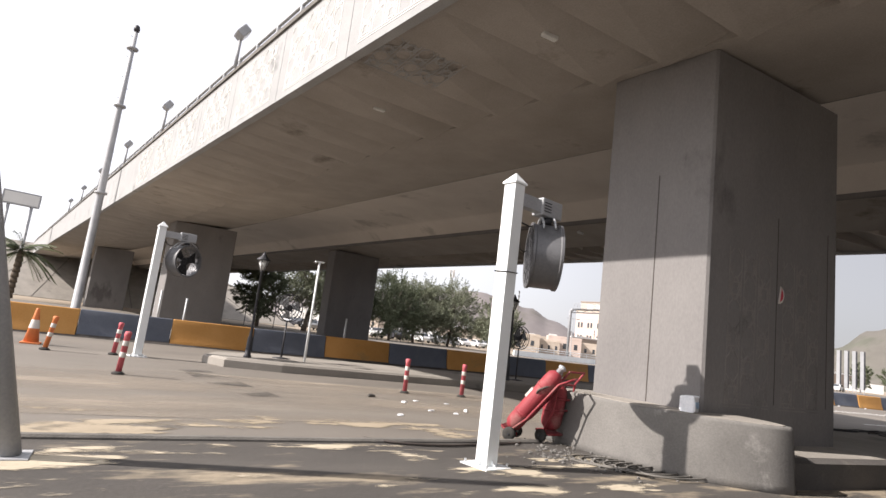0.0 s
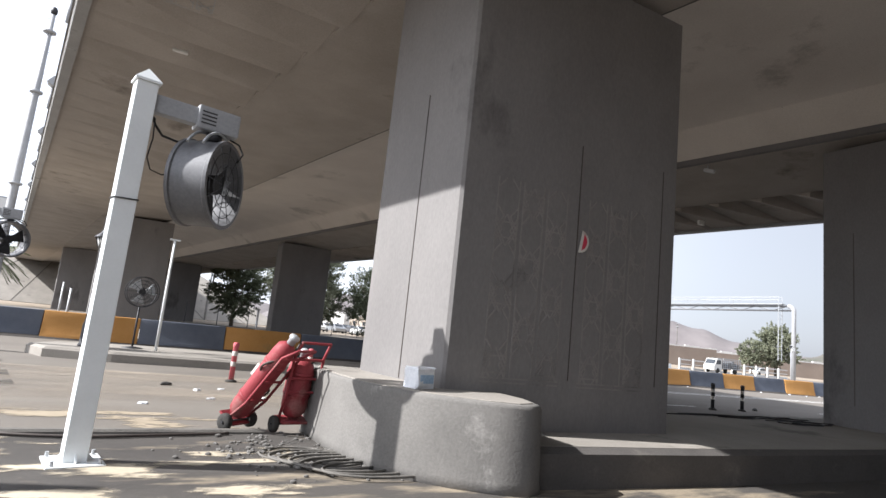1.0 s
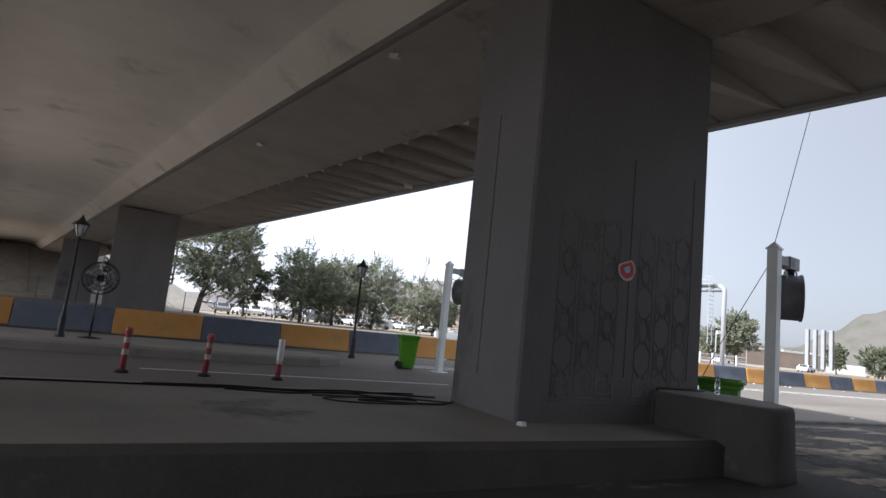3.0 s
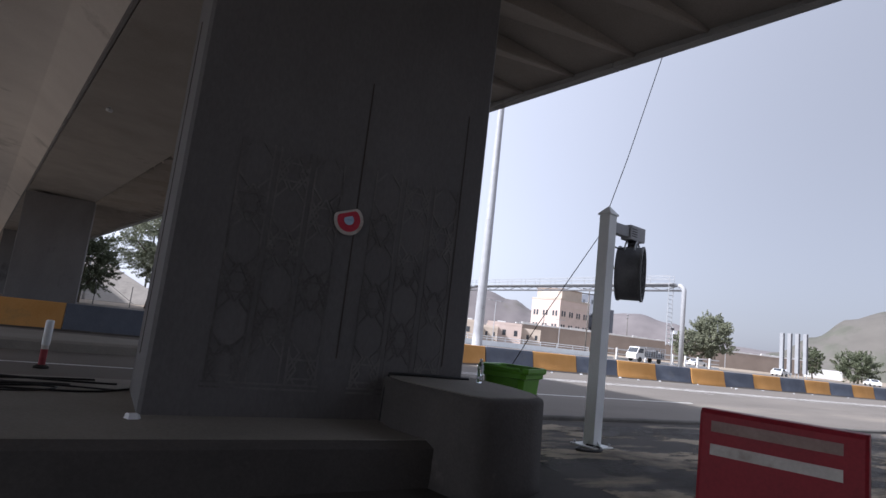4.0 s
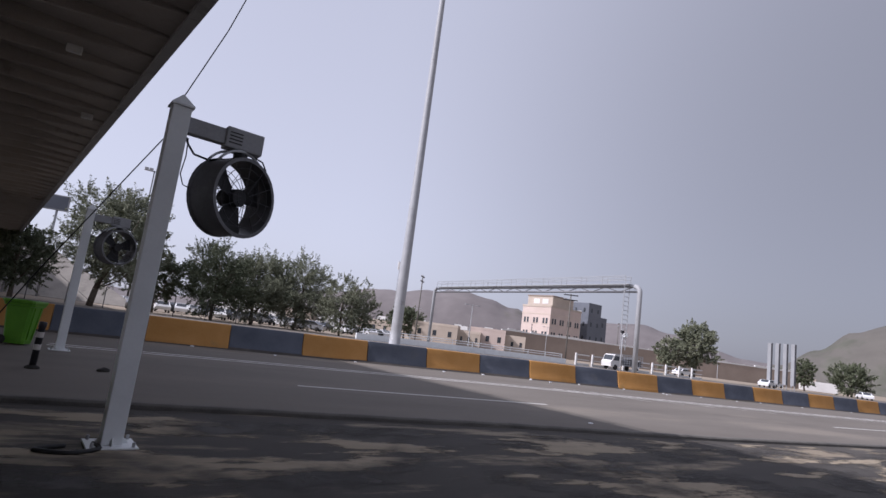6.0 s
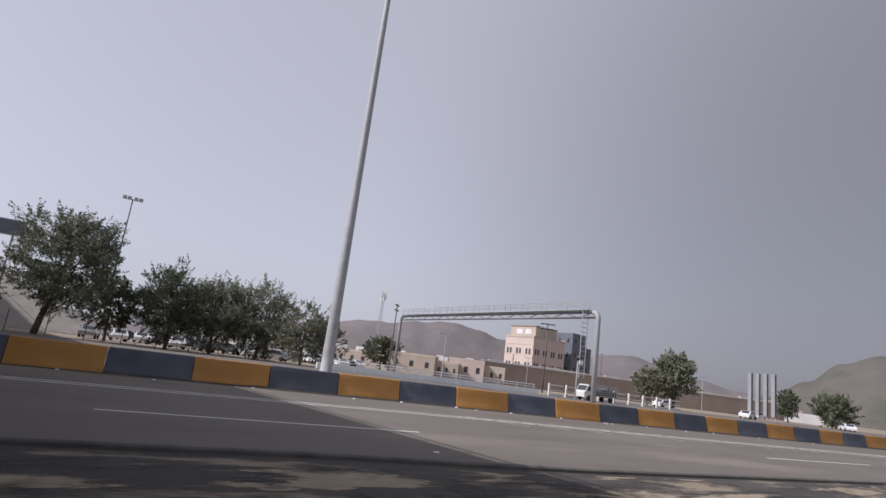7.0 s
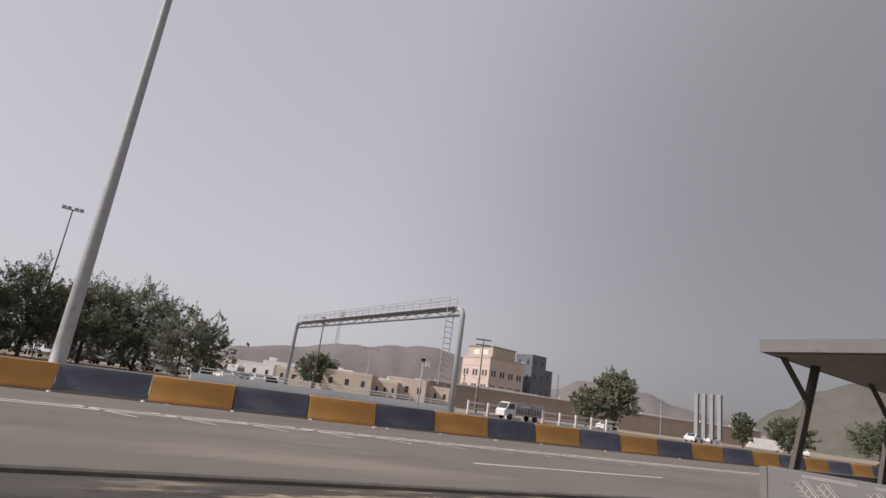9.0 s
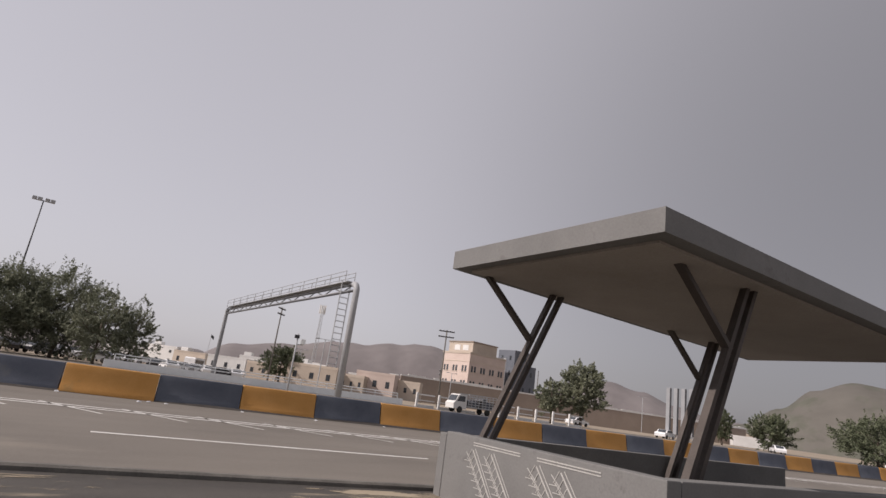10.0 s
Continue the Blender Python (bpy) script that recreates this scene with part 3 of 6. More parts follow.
# ---- concrete barriers ----
def barrier_y(x):
    pts = ((-60, 21.0), (-2, 20.45), (8, 20.3), (20, 20.15), (31, 20.15), (36.2, 19.95), (41.4, 19.56), (46.4, 19.12), (51.6, 18.86), (54.1, 18.8), (80, 17.3), (140, 13.2))
    for (a, ya), (b, yb) in zip(pts, pts[1:]):
        if x <= b:
            return ya + (yb - ya) * (x - a) / (b - a)
    return pts[-1][1]


HALF = [(0.05, 0.0), (0.055, 0.06), (0.085, 0.15), (0.115, 0.25), (0.15, 0.42), (0.178, 0.62), (0.20, 0.79), (0.208, 0.815), (0.225, 0.83)]
PROFILE = HALF + [(0.6 - y, z) for y, z in reversed(HALF)]


def barrier_mesh(name, mat, length):
    bm = bmesh.new()
    ends = ((0.012, 0.985), (0.03, 1.0), (length - 0.03, 1.0), (length - 0.012, 0.985))
    loft(bm, [[(x, 0.3 + (y - 0.3) * k, z * k) for y, z in PROFILE] for x, k in ends])
    for f in bm.faces:
        f.smooth = len(f.verts) == 4
    me = mesh_of(name, bm, mat)
    me.set_sharp_from_angle(angle=radians(28))
    return me


BAR = 2.59
bar_meshes = {False: barrier_mesh("barrier_slate", M["slate"], BAR), True: barrier_mesh("barrier_yellow", M["yellow"], BAR)}
for k in range(-22, 40):
    xa = 28.37 + k * BAR
    ya, yb = barrier_y(xa), barrier_y(xa + BAR)
    ob = new("concrete_barrier", bar_meshes[k % 2 == 0])
    ob.matrix_basis = Matrix.Translation((xa, ya - 0.06 + random.uniform(-0.025, 0.025), 0.0)) @ pose(0, 0, 0, 0, 0, math.degrees(math.atan2(yb - ya, BAR)) + random.uniform(-0.4, 0.4))
    tagged(ob, "faded yellow painted concrete road barrier" if k % 2 == 0 else "faded slate blue painted concrete road barrier", "barrier", "barriers along the median")

# added dark strip: contact shadow and dirt along the barrier foot, as colour
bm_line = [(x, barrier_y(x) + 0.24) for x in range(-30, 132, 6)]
strip("barrier_footing", bm_line, 0.68, 0.0, 0.085, M["foot_shade"], "dark strip of painted contact shadow and dirt under the road barriers", "kerb")

# ---- road paint ----
def paint(name, line, width):
    bm = bmesh.new()
    rings = []
    for i, (x, y) in enumerate(line):
        a, b = line[max(i - 1, 0)], line[min(i + 1, len(line) - 1)]
        d = Vector((b[0] - a[0], b[1] - a[1])).normalized()
        rings.append(((x - d.y * width / 2, y + d.x * width / 2, 0.005), (x + d.y * width / 2, y - d.x * width / 2, 0.005)))
    vs = [[bm.verts.new(p) for p in r] for r in rings]
    for a, b in zip(vs, vs[1:]):
        bm.faces.new((a[0], a[1], b[1], b[0]))
    return one(name, bm, M["line"], "worn white painted road line", "road marking", "road lines", kind="structure")


edge_line = [(x, barrier_y(x) - 4.6 - 0.012 * max(0, x - 30)) for x in range(21, 120, 6)]
paint("edge_line", edge_line, 0.13)
paint("edge_line", [(x, y + 0.45) for x, y in edge_line], 0.13)
for x in (13.5, 25.7, 44.7, 57.5, 70.0, 82.0):
    y = 11.1 - 0.046 * (x - 25)
    paint("lane_dash", [(x, y), (x + 3, y - 0.1), (x + 6.4, y - 0.2)], 0.12)
for k in range(26):
    x = 36.8 + 1.72 * k
    y = barrier_y(x) - 4.25 - 0.012 * max(0, x - 30)
    paint("hatch_line", [(x, y + 0.4), (x + 0.65, y - 0.55), (x + 1.25, y - 1.45)], 0.075)

# ---- far traffic island ----
bm = bmesh.new()
isl = [(2.9, 15.3), (3.3, 14.5), (4.6, 14.15), (10, 13.9), (15.5, 13.7), (17.6, 14.0), (18.4, 14.8), (17.8, 15.7), (14, 16.6), (5, 17.0), (3.3, 16.4)]
cx, cy = 12.0, 15.3
rings = [[(x, y, z) for x, y in isl] for z in (0.0, 0.17)]
rings.append([(cx + (x - cx) * 0.992, cy + (y - cy) * 0.96, 0.22) for x, y in isl])
loft(bm, rings)
one("traffic_island", bm, M["slab"], "long low concrete traffic island with worn kerb", "traffic island", kind="structure")


# ---- misting fans on posts ----
def cooling_fan(at, turn, blade_turn, label, strap=False):
    """A square post with a pyramid cap, a side arm with a gear box, and a drum fan hung from it. The arm points along local x."""
    f = thing("cooling_fan", at, label, "outdoor fan", "outdoor fans on posts", turn)
    h, a = 3.16, 0.085
    bm = bmesh.new()
    box(bm, (-a, -a, 0.012), (a, a, h), bevel=0.008)
    part("post", bm, M["white"], f)
    bm = bmesh.new()
    loft(bm, [[(-a - 0.018, -a - 0.018, h), (a + 0.018, -a - 0.018, h), (a + 0.018, a + 0.018, h), (-a - 0.018, a + 0.018, h)],
              [(-a - 0.018, -a - 0.018, h + 0.02), (a + 0.018, -a - 0.018, h + 0.02), (a + 0.018, a + 0.018, h + 0.02), (-a - 0.018, a + 0.018, h + 0.02)],
              [(-0.004, -0.004, h + 0.14), (0.004, -0.004, h + 0.14), (0.004, 0.004, h + 0.14), (-0.004, 0.004, h + 0.14)]])
    part("cap", bm, M["white"], f)
    bm = bmesh.new()
    box(bm, (-0.2, -0.2, 0), (0.2, 0.2, 0.016), bevel=0.004)
    part("base_plate", bm, M["white"], f)
    for x, y in ((-0.16, -0.16), (0.16, -0.16), (0.16, 0.16), (-0.16, 0.16)):
        bm = bmesh.new()
        rod(bm, (x, y, 0.014), (x, y, 0.055), 0.014, n=6)
        part("bolt", bm, M["galv"], f)
    for d in ((1, 0), (-1, 0), (0, 1), (0, -1)):
        bm = bmesh.new()
        s = Vector((d[0], d[1], 0))
        t = Vector((-d[1], d[0], 0)) * 0.006
        tri = [s * a + Vector((0, 0, 0.016)), s * (a + 0.06) + Vector((0, 0, 0.016)), s * a + Vector((0, 0, 0.08))]
        loft(bm, [[p - t for p in tri], [p + t for p in tri]])
        part("gusset", bm, M["white"], f)
    if strap:
        bm = bmesh.new()
        pipe(bm, [(-a - 0.006, -a - 0.006, 2.12), (a + 0.006, -a - 0.006, 2.13), (a + 0.006, a + 0.006, 2.12), (-a - 0.006, a + 0.006, 2.13), (-a - 0.006, -a - 0.006, 2.12)], 0.007, 5)
        part("strap", bm, M["black"], f)
    bm = bmesh.new()
    box(bm, (a, -0.055, 2.93), (0.66, 0.055, 3.09), bevel=0.01)
    part("arm", bm, M["greysteel"], f)
    bm = bmesh.new()
    box(bm, (0.44, -0.085, 2.90), (0.82, 0.085, 3.12), bevel=0.02)
    gear = part("gear_box", bm, M["greysteel"], f)
    for k in range(4):
        bm = bmesh.new()
        box(bm, (0.47, -0.09, 2.95 + 0.035 * k), (0.6, 0.09, 2.962 + 0.035 * k))
        part("vent_rib", bm, M["dark"], gear)
    # drum, turned about the vertical under the gear box
    hang = Matrix.Translation((0.63, 0, 2.42)) @ pose(0, 0, 0, 0, 0, blade_turn)
    ax = hang @ pose(0, 0, 0, 90, 0, 0)  # local z is the fan's axis
    ro, dep = 0.39, 0.18
    bm = bmesh.new()
    n = 36
    prof = [(ro + 0.015, -dep), (ro + 0.015, -dep + 0.03), (ro, -dep + 0.04), (ro, dep - 0.04), (ro + 0.015, dep - 0.03), (ro + 0.015, dep), (ro - 0.02, dep), (ro - 0.025, dep - 0.05), (ro - 0.025, -dep + 0.05), (ro - 0.02, -dep)]
    rings = [[ax @ Vector((r * math.cos(2 * math.pi * k / n), r * math.sin(2 * math.pi * k / n), z)) for r, z in prof] for k in range(n)]
    loft(bm, rings + [rings[0]], caps=False)
    bmesh.ops.remove_doubles(bm, verts=bm.verts, dist=1e-4)
    for face in bm.faces:
        face.smooth = True
    part("drum", bm, M["drum"], f).data.set_sharp_from_angle(angle=radians(32))
    bm = bmesh.new()
    rod(bm, ax @ Vector((0, 0, -0.13)), ax @ Vector((0, 0, 0.1)), 0.09, n=16)
    part("motor", bm, M["black"], f)
    for k in range(3):
        bm = bmesh.new()
        rows = []
        for s in range(5):
            r = 0.08 + 0.25 * s / 4
            w = 0.08 + 0.02 * s
            tilt = radians(38 - 16 * s / 4)
            ring = []
            for u, v in ((-1, -0.006), (1, -0.006), (1, 0.006), (-1, 0.006)):
                q = Vector((r, u * w * math.cos(tilt), u * w * math.sin(tilt) * 0.6 + v + 0.02))
                ring.append(ax @ (Matrix.Rotation(2 * math.pi * k / 3 + 0.4, 4, "Z") @ q))
            rows.append(ring)
        loft(bm, rows)
        part("blade", bm, M["black"], f)
    for z in (-dep + 0.01, dep - 0.01):
        bm = bmesh.new()
        for r in (0.1, 0.2, 0.3):
            pts = [ax @ Vector((r * math.cos(2 * math.pi * k / 24), r * math.sin(2 * math.pi * k / 24), z)) for k in range(25)]
            pipe(bm, pts, 0.004, 4)
        for k in range(12):
            c, s = math.cos(math.pi * k / 6), math.sin(math.pi * k / 6)
            rod(bm, ax @ Vector((0.05 * c, 0.05 * s, z)), ax @ Vector((0.385 * c, 0.385 * s, z)), 0.004, n=4)
        part("grille", bm, M["dark"], f)
    for s in (-1, 1):
        bm = bmesh.new()
        pts = [ax @ Vector((math.sin(a_) * (ro + 0.03 + 0.05 * math.cos(a_ * 1.5)), math.cos(a_) * (ro + 0.035 + 0.05 * math.cos(a_ * 1.5)), s * 0.07)) for a_ in [radians(d) for d in range(-48, 49, 8)]]
        pts = [Vector(p) for p in pts]
        pipe(bm, pts, 0.014, 6)
        part("hanger", bm, M["galv"], f)
    bm = bmesh.new()
    rod(bm, (0.63, 0, 2.82), (0.63, 0, 2.91), 0.07, n=12)
    part("swivel", bm, M["dark"], f)
    bm = bmesh.new()
    pipe(bm, [(0.1, 0.02, 2.9), (0.13, 0.03, 2.84), (0.2, 0.03, 2.76), (0.34, 0.02, 2.74), (0.5, 0.0, 2.79), (0.62, 0, 2.84)], 0.011)
    part("cable", bm, M["black"], f)
    bm = bmesh.new()
    pipe(bm, [(0.11, -0.03, 2.88), (0.12, -0.04, 2.7), (0.1, -0.05, 2.52), (0.14, -0.05, 2.42), (0.24, -0.03, 2.4), (0.32, 0, 2.44)], 0.006, 5)
    part("cable", bm, M["black"], f)
    bm = bmesh.new()
    pipe(bm, [(0.78, 0.03, 2.9), (0.88, 0.05, 2.88), (0.93, 0.05, 2.8), (0.88, 0.03, 2.7)], 0.009, 5)
    part("cable", bm, M["black"], f)
    return f


FAN = "white post with a grey drum fan"
cooling_fan((22.43, 5.43, 0.03), 8, 27, FAN + ", wires tied to its top")
cooling_fan((4.69, 5.36, 0.03), 12, 48, FAN + ", standing on the apron", True)
cooling_fan((21.33, 14.5, 0.0), 8, 22, FAN + ", beside a green bin")
cooling_fan((1.475, 15.5, 0.0), 10, 26, FAN + ", by the traffic island")

# guy wires
for name, pts in (("guy_wire", [(22.43, 5.43, 3.3), (22.7, 5.4, 4.1), (23.18, 5.28, 5.86)]),
                  ("guy_wire", [(22.38, 5.48, 2.95), (21.6, 5.8, 1.5), (20.9, 6.05, 0.12)])):
    bm = bmesh.new()
    pipe(bm, pts, 0.006, 5)
    one(name, bm, M["black"], "thin dark wire tied to the fan post", "wire", "guy wires")


# ---- street lanterns ----
def lantern(at, h):
    l = thing("street_lantern", at, "dark iron lantern post with a glass head", "street lamp", "lantern posts")
    bm = bmesh.new()
    lathe(bm, [(0.10, 0), (0.10, 0.06), (0.075, 0.1), (0.07, 0.5), (0.05, 0.56), (0.035, 0.75), (0.03, h - 0.5), (0.05, h - 0.48), (0.03, h - 0.45)], 12)
    part("post", bm, M["dark"], l)
    bm = bmesh.new()
    for k in range(6):
        a = math.pi * k / 3
        rod(bm, (0.07 * math.cos(a), 0.07 * math.sin(a), h - 0.44), (0.155 * math.cos(a), 0.155 * math.sin(a), h - 0.18), 0.009, n=4)
    part("cage", bm, M["dark"], l)
    bm = bmesh.new()
    lathe(bm, [(0.06, h - 0.44), (0.145, h - 0.18)], 6)
    part("glass", bm, M["lamp_glass"], l)
    bm = bmesh.new()
    lathe(bm, [(0.19, h - 0.19), (0.18, h - 0.17), (0.07, h - 0.07), (0.05, h - 0.03), (0.03, h + 0.0), (0.012, h + 0.05)], 12)
    part("hood", bm, M["dark"], l)
    return l


lead = lantern((3.95, 15.23, 0.2), 2.72)
copy_thing(lead, pose(18.73, 14.85, 0.2))
copy_thing(lead, pose(11.95, 14.95, 0.2))
bm = bmesh.new()
rod(bm, (5.46, 15.3, 0.2), (5.46, 15.3, 2.95), 0.035, 0.03)
box(bm, (5.34, 15.26, 2.93), (5.58, 15.34, 2.97))
one("thin_pole", bm, M["white"], "thin white pole on the traffic island", "pole")
for x, y, h in ((8.9, 22.0, 1.45), (2.9, 22.0, 1.45), (2.25, 26.0, 1.7)):
    bm = bmesh.new()
    rod(bm, (x, y, 0.12), (x, y, 0.12 + h), 0.04)
    one("thin_pole", bm, M["galv"], "short thin pole behind the barriers", "pole", "thin poles")
bm = bmesh.new()
rod(bm, (2.75, 41.0, -0.05), (2.75, 41.0, 5.7), 0.1, 0.08)
one("thin_pole", bm, M["white"], "tall thin white pole under the deck", "pole", "thin poles")


bm = bmesh.new()
rod(bm, (0.42, 5.72, 0.03), (-0.75, 5.72, 4.6), 0.1, 0.085, 10)
box(bm, (0.26, 5.56, 0.0), (0.58, 5.88, 0.045), bevel=0.006)
one("leaning_post", bm, M["greysteel"], "leaning grey steel post on a base plate", "post")


def pedestal_fan(at, h, turn):
    f = thing("pedestal_fan", at, "dark round cage fan on a thin stand", "pedestal fan", "pedestal fans", turn)
    bm = bmesh.new()
    rod(bm, (0, 0, 0), (0, 0, h - 0.36), 0.025, n=8)
    part("pole", bm, M["dark"], f)
    bm = bmesh.new()
    lathe(bm, [(0.24, 0), (0.24, 0.03), (0.05, 0.06)], 16)
    part("base", bm, M["dark"], f)
    bm = bmesh.new()
    rod(bm, (0, 0.16, h), (0, -0.05, h), 0.08, n=12)
    part("motor", bm, M["dark"], f)
    for y in (-0.1, 0.08):
        bm = bmesh.new()
        for r in (0.37, 0.28, 0.19, 0.1):
            pipe(bm, [(r * math.cos(2 * math.pi * k / 24), y, h + r * math.sin(2 * math.pi * k / 24)) for k in range(25)], 0.008 if r < 0.3 else 0.014, 4)
        cage = part("cage", bm, M["dark"], f)
        for k in range(10):
            bm = bmesh.new()
            rod(bm, (0, y, h), (0.37 * math.cos(math.pi * k / 5), y, h + 0.37 * math.sin(math.pi * k / 5)), 0.006, n=4)
            part("spoke", bm, M["dark"], cage)
    for k in range(3):
        bm = bmesh.new()
        a0 = 2 * math.pi * k / 3 + 0.3
        loft(bm, [[(r * math.cos(a0 + o), -0.03 + 0.05 * o, h + r * math.sin(a0 + o)) for o in (-0.5, 0.5)] + [(r * math.cos(a0 + o), -0.022 + 0.05 * o, h + r * math.sin(a0 + o)) for o in (0.5, -0.5)] for r in (0.07, 0.33)])
        part("blade", bm, M["galv"], f)
    return f


lead = pedestal_fan((4.95, 15.8, 0.2), 1.4, 15)
copy_thing(lead, pose(12.5, 15.2, 0.2, 0, 0, 12))

# ---- bollards and cone ----
def bollard(at, tilt, mat, label):
    b = thing("bollard", at, label, "bollard", "flexible bollards")
    b.matrix_basis = Matrix.Translation(at) @ pose(0, 0, 0, tilt[0], tilt[1], 0)
    bm = bmesh.new()
    lathe(bm, [(0.11, 0), (0.105, 0.03), (0.06, 0.055)], 12)
    part("base", bm, M["rubber"], b)
    bm = bmesh.new()
    lathe(bm, [(0.05, 0.05), (0.05, 0.66), (0.058, 0.67), (0.058, 0.74), (0.045, 0.755), (0.01, 0.76)], 12)
    part("tube", bm, M[mat], b)
    for z in (0.3, 0.5):
        bm = bmesh.new()
        lathe(bm, [(0.0515, z), (0.0525, z + 0.005), (0.0525, z + 0.085), (0.0515, z + 0.09)], 12)
        part("band", bm, M["tape"], b)
    return b


BL = "sun bleached red plastic bollard with white bands"
for at, tilt, mat in (((1.12, 11.7, 0), (0, 3), "pinkred"), ((0.98, 15.4, 0), (0, 4), "pinkred"), ((-0.34, 15.3, 0), (-2, 7), "orange"), ((6.72, 11.6, 0), (0, 0), "pinkred"),
                      ((8.18, 11.55, 0), (0, 1), "pinkred"), ((13.22, 10.93, 0), (1, 1), "pinkred"), ((14.52, 10.93, 0), (0, 2), "pinkred"),
                      ((19.9, 10.85, 0), (0, 0), "dark"), ((21.25, 10.85, 0), (0, 1), "dark")):
    bollard(at, tilt, mat, BL if mat == "pinkred" else ("leaning orange plastic bollard" if mat == "orange" else "dark dusty bollard on the road"))
wb = bollard((15.81, 10.88, 0), (0, 0), "pinkred", "red plastic bollard with a bleached white top")
bm = bmesh.new()
lathe(bm, [(0.054, 0.36), (0.06, 0.38), (0.06, 0.75), (0.04, 0.765)], 12)
part("sleeve", bm, M["white"], wb, "white sleeve")

cone = thing("traffic_cone", (-0.76, 16.7, 0.0), "orange traffic cone with a pale band", "traffic cone")
bm = bmesh.new()
box(bm, (-0.2, -0.2, 0), (0.2, 0.2, 0.04), bevel=0.015)
part("base", bm, M["orange"], cone)
bm = bmesh.new()
lathe(bm, [(0.16, 0.04), (0.04, 0.82), (0.03, 0.84)], 16)
part("body", bm, M["orange"], cone)
bm = bmesh.new()
lathe(bm, [(0.113, 0.36), (0.112, 0.37), (0.082, 0.56), (0.08, 0.565)], 16)
part("band", bm, M["tape"], cone)


# ---- wheeled fire extinguishers ----
def extinguisher(at, turn, lean, length, radius, top, label):
    """A gas cylinder strapped to a two-wheeled tube trolley; top is the height of the trolley's handle along it."""
    e = thing("wheeled_extinguisher", at, label, "fire extinguisher", "fire extinguishers", turn)
    m = Matrix.Translation((0, 0, radius + 0.06)) @ pose(0, 0, 0, 0, lean, 0)
    bm = bmesh.new()
    r = radius
    lathe(bm, [(0.02, -0.05), (r * 0.6, -0.03), (r * 0.92, 0.03), (r, 0.1), (r, length - 0.14), (r * 0.9, length - 0.06), (r * 0.5, length - 0.01), (0.05, length)], 20, m)
    part("cylinder", bm, M["red"], e)
    bm = bmesh.new()
    lathe(bm, [(0.045, length - 0.01), (0.045, length + 0.06), (0.06, length + 0.07), (0.06, length + 0.1), (0.02, length + 0.12)], 10, m)
    part("valve", bm, M["galv"], e)
    for z in (0.22, length * 0.7):
        bm = bmesh.new()
        lathe(bm, [(r + 0.002, z), (r + 0.008, z + 0.004), (r + 0.008, z + 0.036), (r + 0.002, z + 0.04)], 20, m)
        part("clamp_band", bm, M["red"], e)
    for s in (-1, 1):
        bm = bmesh.new()
        pipe(bm, [m @ Vector(p) for p in ((0.04, s * (r + 0.03), -0.06), (r * 0.9, s * (r + 0.03), 0.25), (r * 1.05, s * (r + 0.03), top - 0.2), (r * 1.9, s * (r + 0.02), top))], 0.017)
        part("trolley_rail", bm, M["red"], e)
    for z, x in ((0.28, 0.93), (top * 0.5, 1.0), (top - 0.22, 1.06), (top - 0.005, 1.88)):
        bm = bmesh.new()
        rod(bm, m @ Vector((r * x, -r - 0.03, z)), m @ Vector((r * x, r + 0.03, z)), 0.015, n=6)
        part("trolley_bar", bm, M["red"], e)
    bm = bmesh.new()
    box(bm, (-r * 0.8, -r - 0.02, -0.085), (r * 1.0, r + 0.02, -0.06), m)
    part("foot_plate", bm, M["red"], e)
    for s in (-1, 1):
        bm = bmesh.new()
        c = Vector((0.02, s * (r + 0.07), 0.105))
        lathe(bm, [(0.035, -0.035), (0.08, -0.037), (0.093, -0.02), (0.093, 0.02), (0.08, 0.037), (0.035, 0.035)], 18, Matrix.Translation(c + Vector((0, 0, -0.011))) @ pose(0, 0, 0, 90, 0, 0))
        part("wheel", bm, M["rubber"], e)
    bm = bmesh.new()
    rod(bm, (0.02, -r - 0.12, 0.094), (0.02, r + 0.12, 0.094), 0.014, n=6)
    part("axle", bm, M["dark"], e)
    bm = bmesh.new()
    pts = []
    for k in range(40):
        a = k / 39
        pts.append(m @ Vector((r * 0.2 + 0.05 * math.sin(9 * a), (r + 0.035) * math.cos(6.2 * a + 0.4) * (0.9 + 0.1 * a), length * (1.02 - 0.75 * a))))
    pipe(bm, pts, 0.014, 6)
    part("hose", bm, M["brown"], e)
    bm = bmesh.new()
    box(bm, (-r - 0.01, -0.07, length * 0.45), (-r + 0.02, 0.07, length * 0.45 + 0.16), m)
    part("label_plate", bm, M["tape"], e)
    return e


extinguisher((6.12, 6.84, 0.03), -52, 36, 1.02, 0.125, 1.12, "tall red wheeled gas cylinder leaning on its trolley")
extinguisher((6.71, 6.7, 0.03), -80, 8, 0.64, 0.15, 0.88, "short red wheeled fire extinguisher beside the plinth")

